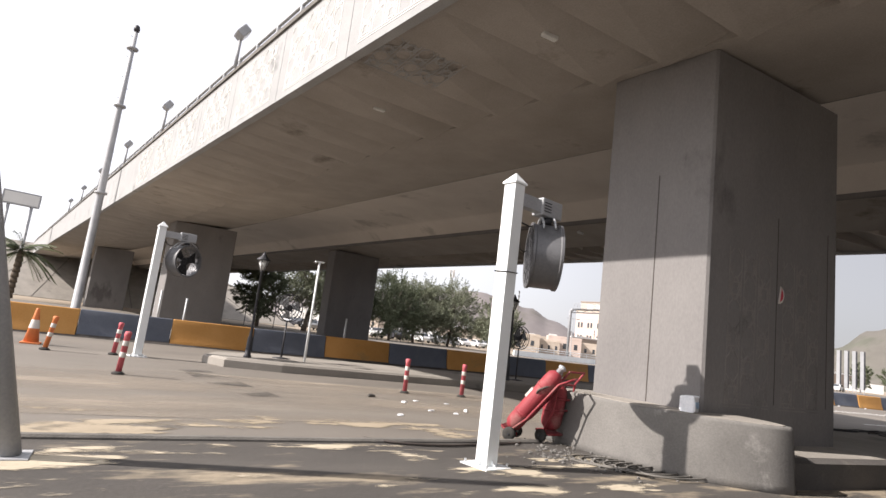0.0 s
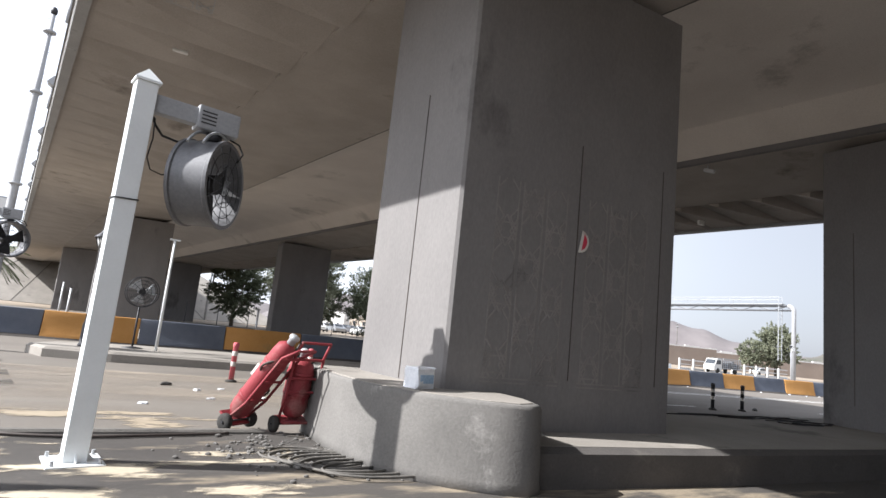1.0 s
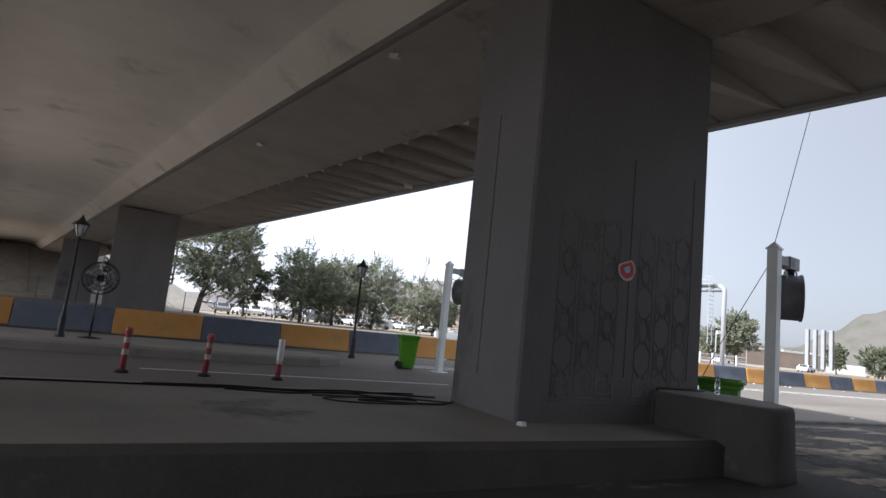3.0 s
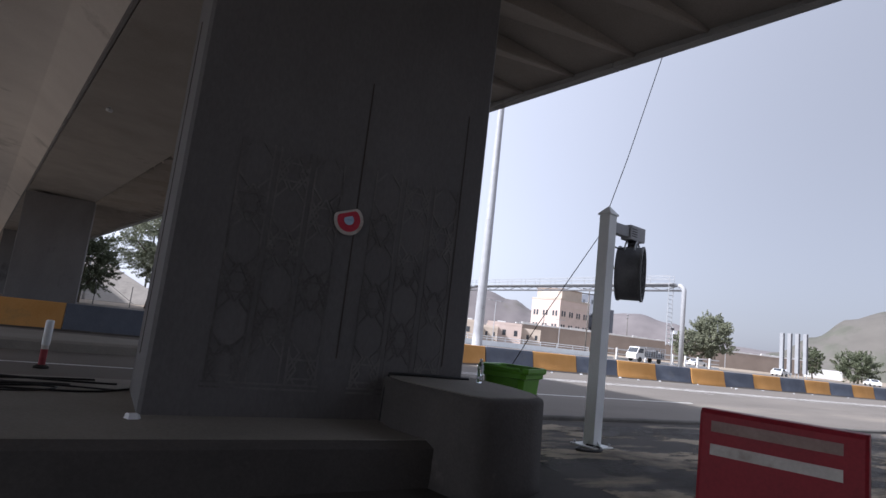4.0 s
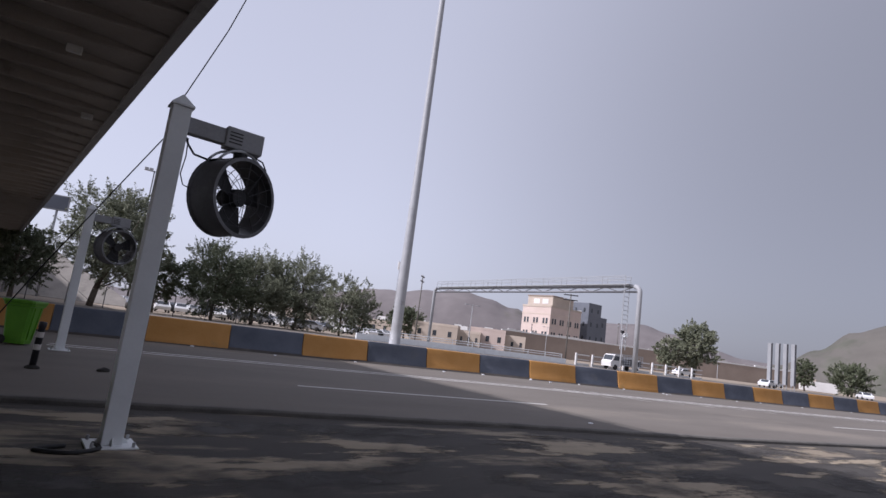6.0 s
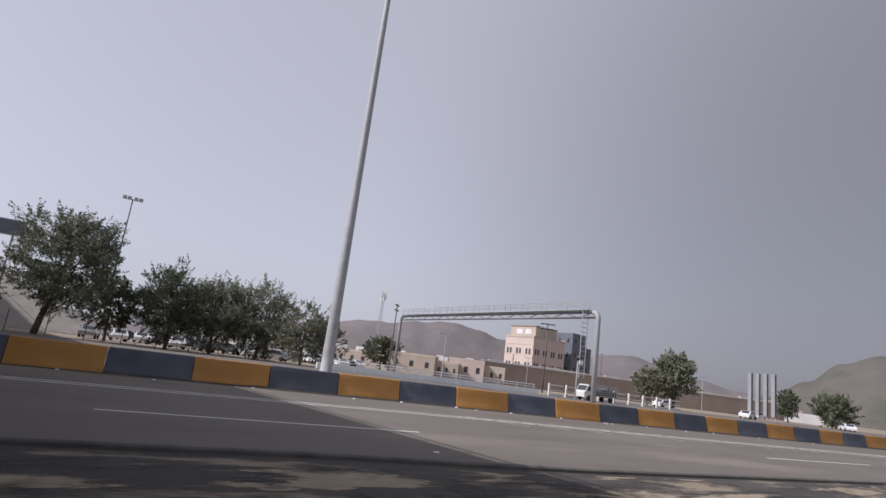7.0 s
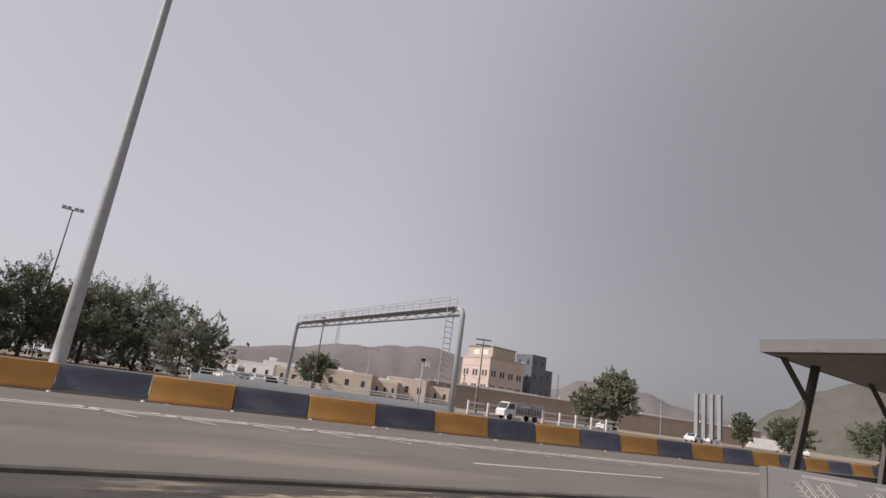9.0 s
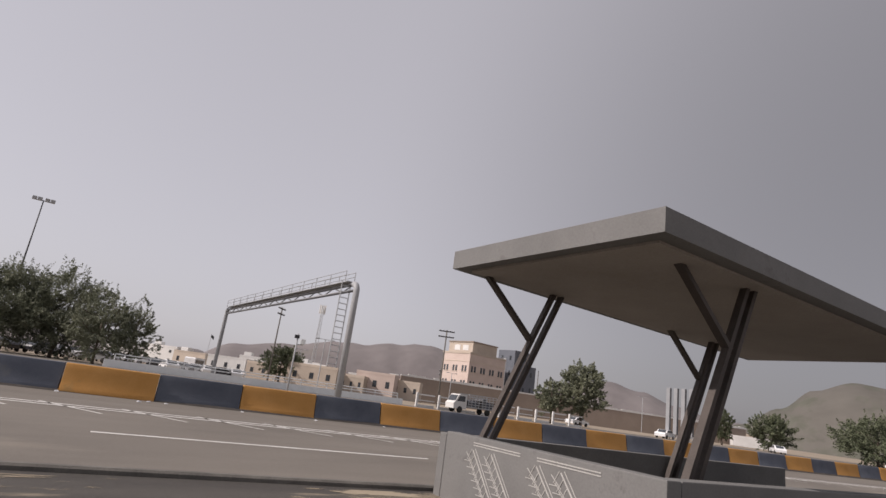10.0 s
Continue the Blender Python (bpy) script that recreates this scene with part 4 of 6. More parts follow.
# ---- bins ----
def wheelie_bin(at, turn, label):
    b = thing("wheelie_bin", at, label, "rubbish bin", "green bins", turn)
    bm = bmesh.new()

    def ring(w, d, z, dx=0.0):
        c = 0.05
        return [(x + dx, y, z) for x, y in ((-w + c, -d), (w - c, -d), (w, -d + c), (w, d - c), (w - c, d), (-w + c, d), (-w, d - c), (-w, -d + c))]
    loft(bm, [ring(0.2, 0.2, 0.03), ring(0.21, 0.21, 0.1), ring(0.255, 0.275, 0.84), ring(0.285, 0.305, 0.85), ring(0.29, 0.31, 0.9), ring(0.315, 0.32, 0.912), ring(0.32, 0.325, 0.93), ring(0.32, 0.325, 0.965), ring(0.31, 0.318, 0.975),
              ring(0.275, 0.3, 0.97), ring(0.25, 0.27, 0.88), ring(0.2, 0.2, 0.12)])
    part("body", bm, M["green"], b)
    for s in (-1, 1):
        bm = bmesh.new()
        loft(bm, [[(s * 0.1 - 0.012, -0.215, 0.12), (s * 0.1 + 0.012, -0.215, 0.12), (s * 0.1 + 0.012, -0.235, 0.12), (s * 0.1 - 0.012, -0.235, 0.12)],
                  [(s * 0.12 - 0.012, -0.272, 0.82), (s * 0.12 + 0.012, -0.272, 0.82), (s * 0.12 + 0.012, -0.288, 0.82), (s * 0.12 - 0.012, -0.288, 0.82)]])
        part("moulded_rib", bm, M["green"], b)
    bm = bmesh.new()
    pipe(bm, [(-0.22, 0.315, 0.945), (-0.22, 0.35, 0.952), (-0.2, 0.365, 0.955), (0.2, 0.365, 0.955), (0.22, 0.35, 0.952), (0.22, 0.315, 0.945)], 0.018, 8)
    part("handle", bm, M["green"], b)
    for s in (-1, 1):
        bm = bmesh.new()
        lathe(bm, [(0.03, -0.025), (0.09, -0.027), (0.1, -0.012), (0.1, 0.012), (0.09, 0.027), (0.03, 0.025)], 18, Matrix.Translation((s * 0.25, 0.22, 0.1)) @ pose(0, 0, 0, 0, 90, 0))
        part("wheel", bm, M["rubber"], b)
    bm = bmesh.new()
    rod(bm, (-0.25, 0.22, 0.1), (0.25, 0.22, 0.1), 0.014, n=6)
    part("axle", bm, M["dark"], b)
    return b


lead = wheelie_bin((20.85, 5.25, 0.03), 118, "bright green open two-wheeled rubbish bin beside the plinth")
other = copy_thing(lead, pose(20.5, 15.0, 0.0, 0, 0, 70))
tagged(other, "bright green two-wheeled rubbish bin beside a fan post")

# ---- red plastic road barrier with pale stripes ----
rb = thing("plastic_barrier", (20.73, 2.03, 0.03), "red plastic road barrier with two pale stripes", "road barrier", turn=-70)
bm = bmesh.new()
prof = [(-0.23, 0.0), (-0.23, 0.12), (-0.14, 0.22), (-0.10, 0.92), (-0.07, 0.95), (0.07, 0.95), (0.10, 0.92), (0.14, 0.22), (0.23, 0.12), (0.23, 0.0)]
loft(bm, [[(x, y * k, z) for y, z in prof] for x, k in ((-0.52, 0.9), (-0.5, 1.0), (0.45, 1.0), (0.47, 0.9))])
part("shell", bm, M["redplastic"], rb)
for z in (0.64, 0.80):
    for s in (-1, 1):
        bm = bmesh.new()
        y0, y1 = 0.14 - 0.04 * (z - 0.22) / 0.7, 0.14 - 0.04 * (z + 0.075 - 0.22) / 0.7
        loft(bm, [[(x, s * (y0 + o), z), (x, s * (y1 + o), z + 0.075)] + [(x, s * (y1 + o - 0.004), z + 0.075), (x, s * (y0 + o - 0.004), z)] for x, o in ((-0.44, 0.006), (0.34, 0.006))])
        part("stripe", bm, M["tape" if z < 0.7 else "dirty_tape"], rb, "pale reflective stripe" if z < 0.7 else "dirt browned reflective stripe")

# ---- small things ----
bm = bmesh.new()
box(bm, (-0.13, -0.09, 0), (0.13, 0.09, 0.2), bevel=0.025)
for v in bm.verts:
    v.co += Vector((random.uniform(-1, 1), random.uniform(-1, 1), random.uniform(-1, 1))) * 0.01
pk = one("wrapped_package", bm, M["paper"], "white crumpled paper-wrapped package on the plinth", "package")
pk.matrix_basis = pose(7.42, 4.93, 0.79, 0, 0, 25)
bm = bmesh.new()
box(bm, (-0.1, -0.096, 0.05), (0.1, -0.088, 0.13))
part("print", bm, M["blueprint"], pk, "pale blue print")

bt = thing("water_bottle", (20.02, 4.72, 0.83), "clear plastic water bottle standing on the plinth", "bottle")
bm = bmesh.new()
lathe(bm, [(0.03, 0), (0.034, 0.01), (0.034, 0.06), (0.03, 0.07), (0.034, 0.08), (0.034, 0.15), (0.03, 0.18), (0.013, 0.21), (0.013, 0.225)], 14)
part("body", bm, M["clear"], bt)
bm = bmesh.new()
lathe(bm, [(0.016, 0.224), (0.016, 0.245), (0.004, 0.247)], 12)
part("cap", bm, M["white"], bt)

for name, at, r, turn, lab in (("wall_sticker", (9.3, 4.925, 2.55), 0.135, -10, "torn round red and white sticker on the pier"), ("wall_sticker", (18.44, 4.915, 2.27), 0.15, 20, "round red and white sticker on the pier, edge torn")):
    st = thing(name, at, lab, "sticker", "round stickers")
    for rr, mat, y in ((r, "tape", 0.0), (r * 0.78, "poster_red", -0.003), (r * 0.34, "blueprint", -0.006)):
        if mat == "blueprint" and at[0] < 12:
            continue
        bm = bmesh.new()
        pts = []
        for k in range(24):
            a = 2 * math.pi * k / 24
            cut = 1.0
            px, pz = rr * math.cos(a), rr * math.sin(a)
            if at[0] < 12:
                px = max(px, 0.05 * r if mat == "tape" else 0.34 * r)
            else:
                pz = min(pz, 0.62 * rr)
            pts.append((px * math.cos(radians(turn)) - pz * math.sin(radians(turn)), px * math.sin(radians(turn)) + pz * math.cos(radians(turn))))
        loft(bm, [[(x, y, z) for x, z in pts], [(x, y - 0.003, z) for x, z in pts]])
        part("disc", bm, M[mat], st)

# hoses and cables on the ground
def ground_cable(points, r, z, mat, label):
    bm = bmesh.new()
    fine = []
    for a, b, c, d in zip([points[0]] + points[:-2], points[:-1], points[1:], points[2:] + [points[-1]]):
        for k in range(6):
            t = k / 6
            fine.append(tuple(0.5 * (2 * b[i] + (c[i] - a[i]) * t + (2 * a[i] - 5 * b[i] + 4 * c[i] - d[i]) * t * t + (3 * b[i] - a[i] - 3 * c[i] + d[i]) * t ** 3) for i in (0, 1)))
    fine.append(points[-1])
    pipe(bm, [(x, y, z + r) for x, y in fine], r, 6)
    one("cable", bm, M[mat], label, "cable", "cables on the ground")


ground_cable([(3.75, 6.59), (4.05, 6.36), (4.4, 6.26), (4.8, 6.24), (5.4, 6.34), (6.0, 6.45)], 0.016, 0.034, "brown", "brown hose lying on the dusty apron")
for k in range(7):
    ground_cable([(6.5 + 0.35 * math.cos(a * 0.9 + k) * (1 + 0.1 * k) + 0.1 * k, 5.55 + 0.28 * math.sin(a * 0.9 + k) - 0.12 * k) for a in range(9)], 0.012, 0.03 + 0.005 * k, "kerb", "coil of dusty hose beside the plinth")
ground_cable([(11.2, 6.7), (13.0, 6.72), (14.6, 6.68), (15.4, 6.55), (16.0, 6.7), (16.6, 6.75)], 0.011, 0.394, "black", "black cable lying on the platform edge")
ground_cable([(14.2, 6.6), (14.9, 6.45), (15.5, 6.62), (15.9, 6.4), (16.4, 6.35), (16.0, 6.2), (15.6, 6.1), (16.5, 5.95), (16.9, 6.2)], 0.01, 0.394, "black", "looped black cable on the platform")
ground_cable([(13.4, 6.8), (14.2, 6.85), (15.0, 6.72), (15.7, 6.8), (16.3, 6.6), (16.8, 6.5)], 0.01, 0.394, "black", "thin black cable along the platform")
ground_cable([(15.1, 6.3), (15.8, 6.25), (16.3, 6.12), (16.1, 5.85), (15.4, 5.9), (15.2, 6.15), (16.0, 6.3), (16.8, 6.05)], 0.009, 0.402, "black", "coiled thin black cable on the platform")
ground_cable([(22.1, 5.3), (21.9, 5.15), (22.15, 5.05), (22.35, 5.2), (22.3, 5.4)], 0.02, 0.03, "black", "black cable looped at the post foot")

bm = bmesh.new()
pipe(bm, [(19.02, 4.88, 0.4), (19.03, 4.88, 0.7), (19.06, 4.88, 0.85), (19.3, 4.89, 0.855), (19.7, 4.89, 0.85), (20.0, 4.9, 0.845)], 0.014, 6)
one("cable", bm, M["black"], "black cable along the pier foot over the plinth", "cable", "cables on the ground")

rng = random.Random(4)
# blown sand and dark stains lying on the ground
def dust(name, pts, z, mat, label, category):
    bm = bmesh.new()
    bm.faces.new([bm.verts.new((x, y, z)) for x, y in pts])
    one(name, bm, M[mat], label, category, kind="stuff")


dust("sand_drift", [(-30, 6.35), (4.0, 6.55), (6.2, 6.75), (6.8, 7.2), (5.5, 7.9), (2.0, 8.1), (-30, 8.4)], 0.006, "sand_patch", "pale patches of sand blown along the kerb", "sand")
dust("sand_drift", [(-30, 8.0), (3.0, 7.7), (9.0, 8.4), (9.0, 12.0), (2.0, 12.8), (-30, 12.5)], 0.009, "sand_thin", "thin film of pale sand on the road", "sand")
dust("sand_drift", [(-20, 3.2), (6.2, 3.2), (6.6, 6.3), (-20, 6.1)], 0.035, "sand_sparse", "pale patches of sand on the apron", "sand")
dust("sand_drift", [(20.8, 2.2), (70, 1.6), (70, 5.2), (48, 6.0), (33, 6.4), (28, 6.9), (20.8, 7.0)], 0.035, "sand_patch", "pale patches of sand on the apron", "sand")
dust("oil_stain", [(1.9, 15.4), (2.4, 15.4), (3.0, 12.6), (3.7, 9.4), (2.9, 9.2), (2.3, 12.6)], 0.012, "dark_patch", "dark streak across the road", "stain")
dust("oil_stain", [(0.4, 6.9), (0.9, 6.5), (1.9, 7.2), (2.2, 8.0), (1.5, 7.9)], 0.012, "dark_patch", "dark stain by the kerb", "stain")
# stains that also paint in the shade on this stretch of apron
dust("oil_stain", [(20.8, 1.9), (44, 1.2), (44, 5.9), (33, 6.3), (20.8, 7.0)], 0.039, "dark_patch", "dark stains and painted shade on the apron", "stain")

# litter and rubble
lit = [(6.0, 10.1), (6.4, 10.4), (7.0, 10.2), (6.1, 9.2), (6.5, 9.0), (6.9, 9.3), (5.2, 8.6), (39.2, 18.9), (46.0, 18.2), (33.9, 19.2), (51.5, 18.1), (31.0, 8.2), (16.89, 4.78), (27.2, 19.3)]
lit += [(x, barrier_y(x) - 0.22 - 0.3 * rng.random()) for x in (24.6, 30.4, 36.1, 38.6, 41.3, 43.9, 46.3, 46.8, 49.1, 54.3, 58.0, 63.2)]
for i, (x, y) in enumerate(lit):
    bm = bmesh.new()
    n = 7
    pts = [(rng.uniform(0.04, 0.09) * math.cos(2 * math.pi * k / n), rng.uniform(0.025, 0.06) * math.sin(2 * math.pi * k / n)) for k in range(n)]
    h = rng.uniform(0.015, 0.05)
    loft(bm, [[(px, py, 0.0) for px, py in pts], [(px * 0.8, py * 0.8, h * rng.uniform(0.6, 1)) for px, py in pts]])
    ob = one("litter", bm, M["paper"], "crumpled white paper litter on the ground", "litter", "litter")
    ob.matrix_basis = pose(x, y, 0.39 if i == 12 else 0.004)
bm = bmesh.new()
for i in range(420):
    x, y = rng.gauss(6.45, 0.42), rng.gauss(5.75, 0.42)
    r = 0.006 + 0.026 * rng.random() ** 2.2
    bmesh.ops.create_icosphere(bm, subdivisions=1, radius=r, matrix=Matrix.Translation((x, y, 0.03 + r * 0.4)) @ Matrix.Diagonal((1, rng.uniform(0.6, 1.2), 0.6, 1)))
one("rubble", bm, M["plinth"], "small broken concrete rubble beside the plinth", "rubble", kind="stuff")
for at, w in (((5.55, 10.7), 0.12), ((22.25, 11.09), 0.14)):
    bm = bmesh.new()
    bmesh.ops.create_icosphere(bm, subdivisions=2, radius=1.0)
    for v in bm.verts:
        v.co *= 0.85 + 0.3 * noise.noise(v.co * 1.6 + Vector((at[0], 0, 0)))
        v.co = Vector((v.co.x * w, v.co.y * w * 0.65, max(v.co.z, -0.3) * w * 0.42 + w * 0.126))
    ob = one("stone", bm, M["rubber"], "dark lump lying on the road", "stone", "dark lumps")
    ob.matrix_basis = pose(at[0], at[1], 0.0, 0, 0, 30)


# ---- shelter ----
shelter = thing("shelter", (52.0, 4.3, 0.0), "flat roofed roadside shelter on slanted brown steel legs", "shelter")


def sp(name, bm, mat, parent=None, label=""):
    bmesh.ops.translate(bm, verts=bm.verts, vec=(-52.0, -4.3, 0.0))
    return part(name, bm, mat, parent or shelter, label)


bm = bmesh.new()
plan = [(48.66, 2.34), (57.3, 2.6), (57.3, 6.5), (48.46, 5.76)]
loft(bm, [[(x, y, z) for x, y in plan] for z in (3.12, 3.38)])
sp("roof_fascia", bm, M["shelter_grey"], label="pale grey roof slab")
bm = bmesh.new()
inner = [(48.85, 2.55), (57.1, 2.8), (57.1, 6.3), (48.65, 5.55)]
loft(bm, [[(x, y, z) for x, y in inner] for z in (3.09, 3.122)])
sp("ceiling_panel", bm, M["soffit"])
for y0, base in ((5.55, 48.85), (5.7, 53.25), (2.85, 49.5), (3.0, 56.3)):
    dx = 1.48
    for s in (-0.085, 0.085):
        bm = bmesh.new()
        sec = [(-0.035, -0.045), (0.035, -0.045), (0.035, 0.045), (-0.035, 0.045)]
        loft(bm, [[(base + s + u, y0 + v, 0.0) for u, v in sec], [(base + dx + s + u, y0 + v, 3.1) for u, v in sec]])
        sp("leg", bm, M["brown"])
    bm = bmesh.new()
    f = 2.3 / 3.1
    sec = [(-0.045, -0.05), (0.045, -0.05), (0.045, 0.05), (-0.045, 0.05)]
    loft(bm, [[(base + dx * f - 0.08 + u, y0 + v, 2.3) for u, v in sec], [(base + 0.1 + u, y0 + v, 3.1) for u, v in sec]])
    sp("brace", bm, M["brown"])

low_wall = thing("low_wall", (52.0, 4.0, 0.0), "low grey concrete wall with a stencilled lattice round the shelter", "wall")


def lw(name, bm, mat, parent=None, label=""):
    bmesh.ops.translate(bm, verts=bm.verts, vec=(-52.0, -4.0, 0.0))
    return part(name, bm, mat, parent or low_wall, label)


bm = bmesh.new()
box(bm, (48.75, 2.3, 0.0), (48.95, 5.8, 0.88), bevel=0.012)
end_wall = lw("wall", bm, M["shelter_grey"])
bm = bmesh.new()
box(bm, (48.96, 2.3, 0.0), (58.5, 2.5, 0.88), bevel=0.012)
lw("wall", bm, M["shelter_grey"])
bm = bmesh.new()
box(bm, (48.75, 5.81, 0.0), (57.5, 5.97, 0.85), bevel=0.012)
lw("wall", bm, M["shelter_grey"])


def strap_pattern(y0, w, h, z0):
    """Long slanting straps with a small net between them, under a double line."""
    bm = bmesh.new()
    count = [0]

    def bar(p, q, width):
        p, q = Vector(p), Vector(q)
        d = (q - p).normalized()
        n = Vector((-d.y, d.x)) * width / 2
        lift = 0.004 + 0.0004 * (count[0] % 9)
        count[0] += 1
        lo = [bm.verts.new((48.749, y0 - c.x, z0 + c.y)) for c in (p - n, p + n, q + n, q - n)]
        hi = [bm.verts.new((48.749 - lift, y0 - c.x, z0 + c.y)) for c in (p - n, p + n, q + n, q - n)]
        bm.faces.new(hi)
        for k in range(4):
            bm.faces.new((lo[k], lo[(k + 1) % 4], hi[(k + 1) % 4], hi[k]))
    for z in (h, h + 0.03):
        bar((0, z), (w, z), 0.012)
    for x in (0.0, 0.38):
        bar((x, h - 0.06), (x + 0.52, 0.0), 0.018)
        bar((x + 0.05, h - 0.04), (x + 0.57, 0.0), 0.01)
        for k in range(8):
            f = k / 8
            px, pz = x + 0.5 * f, (h - 0.08) * (1 - f)
            bar((px - 0.1, pz - 0.1), (px - 0.02, pz + 0.03), 0.008)
            bar((px - 0.14, pz - 0.02), (px + 0.02, pz - 0.14), 0.008)
            bar((px - 0.16, pz - 0.12), (px - 0.03, pz - 0.12), 0.008)
    bmesh.ops.translate(bm, verts=bm.verts, vec=(-52.0, -4.0, 0.0))
    part("stencilled_pattern", bm, M["grey_relief"], end_wall, "pale slanting strap stencil")


strap_pattern(5.15, 0.92, 0.66, 0.12)
strap_pattern(3.95, 0.92, 0.66, 0.12)

# ---- high mast ----
mast = thing("lighting_mast", (35.85, 28.24, 0.14), "tall tapered grey steel lighting mast in the median", "mast")
bm = bmesh.new()
lathe(bm, [(0.55, 0), (0.55, 0.04), (0.33, 0.05), (0.3, 1.5), (0.24, 10), (0.235, 10.02), (0.18, 20), (0.12, 30)], 20)
part("shaft", bm, M["greysteel"], mast)
bm = bmesh.new()
lathe(bm, [(0.7, 29.4), (0.75, 29.45), (0.75, 29.6), (0.7, 29.65)], 20)
part("ring", bm, M["galv"], mast)
for k in range(6):
    bm = bmesh.new()
    a = math.pi * k / 3
    box(bm, (-0.25, -0.2, -0.08), (0.25, 0.2, 0.08), Matrix.Translation((0.95 * math.cos(a), 0.95 * math.sin(a), 29.4)) @ pose(0, 0, 0, 0, 0, math.degrees(a)), 0.03)
    part("lamp_head", bm, M["greysteel"], mast)

tm = thing("camera_mast", (-0.95, 31.5, 0.14), "slender grey sectional mast with collars", "mast")
bm = bmesh.new()
lathe(bm, [(0.3, 0), (0.3, 0.03), (0.2, 0.04), (0.17, 6.0), (0.13, 10.5), (0.09, 14.4)], 12)
part("shaft", bm, M["greysteel"], tm)
for z in (6.0, 10.45, 13.5):
    bm = bmesh.new()
    lathe(bm, [(0.16, z - 0.06), (0.27, z - 0.05), (0.27, z + 0.05), (0.16, z + 0.06)], 12)
    part("collar", bm, M["greysteel"], tm)
bm = bmesh.new()
lathe(bm, [(0.05, 14.4), (0.13, 14.45), (0.15, 14.6), (0.1, 14.75), (0.02, 14.8)], 12)
part("camera_dome", bm, M["dark"], tm)
for k in range(14):
    bm = bmesh.new()
    z = 7 + 0.55 * k
    rod(bm, (-0.2 if k % 2 else 0.2, 0, z), (0, 0, z), 0.015, n=4)
    part("step_peg", bm, M["galv"], tm)

# ---- gantry over the far carriageway ----
gan = thing("road_gantry", (56.3, 45.0, 0.0), "grey tubular steel gantry with a railed walkway over the road", "gantry")
gx0, gx1, gy0, gy1 = 56.9, 55.7, 29.8, 60.6


def gp(name, bm, mat, label=""):
    bmesh.ops.translate(bm, verts=bm.verts, vec=(-56.3, -45.0, 0.0))
    return part(name, bm, mat, gan, label)


for x, y, s in ((gx0, gy0, 1), (gx1, gy1, -1)):
    bm = bmesh.new()
    pts = [(x, y, 0.0), (x, y, 6.7)] + [(x, y + s * (0.5 - 0.5 * math.cos(radians(15 * k))), 6.7 + 0.5 * math.sin(radians(15 * k))) for k in range(1, 7)]
    pipe(bm, pts, 0.19, 12)
    gp("column", bm, M["greysteel"])
ux = (gx1 - gx0) / (gy1 - gy0)


def gl(y, z, o=0.0):
    return Vector((gx0 + ux * (y - gy0) + o, y, z))


bm = bmesh.new()
pipe(bm, [gl(gy0 + 0.45, 7.2), gl(gy1 - 0.45, 7.2)], 0.1, 10)
gp("beam", bm, M["drum"])
bm = bmesh.new()
pipe(bm, [gl(gy0 + 0.15, 6.8), gl(gy1 - 0.15, 6.8)], 0.085, 10)
gp("beam", bm, M["drum"])
webs = 20
for k in range(webs):
    bm = bmesh.new()
    ya, yb = (gy0 + 0.5 + (gy1 - gy0 - 1.0) * j / webs for j in (k, k + 1))
    rod(bm, gl(ya, 6.8 if k % 2 else 7.2), gl(yb, 7.2 if k % 2 else 6.8), 0.04, n=5)
    gp("web_bar", bm, M["drum"])
bm = bmesh.new()
box(bm, (-0.3, 0, 0), (0.3, gy1 - gy0 - 1.8, 0.05), Matrix.Translation(gl(gy0 + 0.9, 7.36)) @ pose(0, 0, 0, 0, 0, -math.degrees(math.atan(ux))))
gp("walkway", bm, M["galv"])
for o in (-0.3, 0.3):
    for z in (7.78, 8.05):
        bm = bmesh.new()
        rod(bm, gl(gy0 + 1.2, z, o), gl(gy1 - 0.9, z, o), 0.025, n=5)
        gp("handrail", bm, M["greysteel"])
    for k in range(13):
        bm = bmesh.new()
        y = gy0 + 1.2 + k * (gy1 - gy0 - 2.1) / 12
        rod(bm, gl(y, 7.36, o), gl(y, 8.07, o), 0.025, n=5)
        gp("rail_post", bm, M["greysteel"])
for s in (-0.28, 0.28):
    bm = bmesh.new()
    rod(bm, gl(gy0 + 1.05, 2.2, s - 0.25), gl(gy0 + 1.05, 7.4, s - 0.25), 0.035, n=5)
    gp("ladder_rail", bm, M["galv"])
for k in range(14):
    bm = bmesh.new()
    rod(bm, gl(gy0 + 1.05, 2.4 + 0.36 * k, -0.53), gl(gy0 + 1.05, 2.4 + 0.36 * k, 0.03), 0.026, n=5)
    gp("ladder_rung", bm, M["galv"])

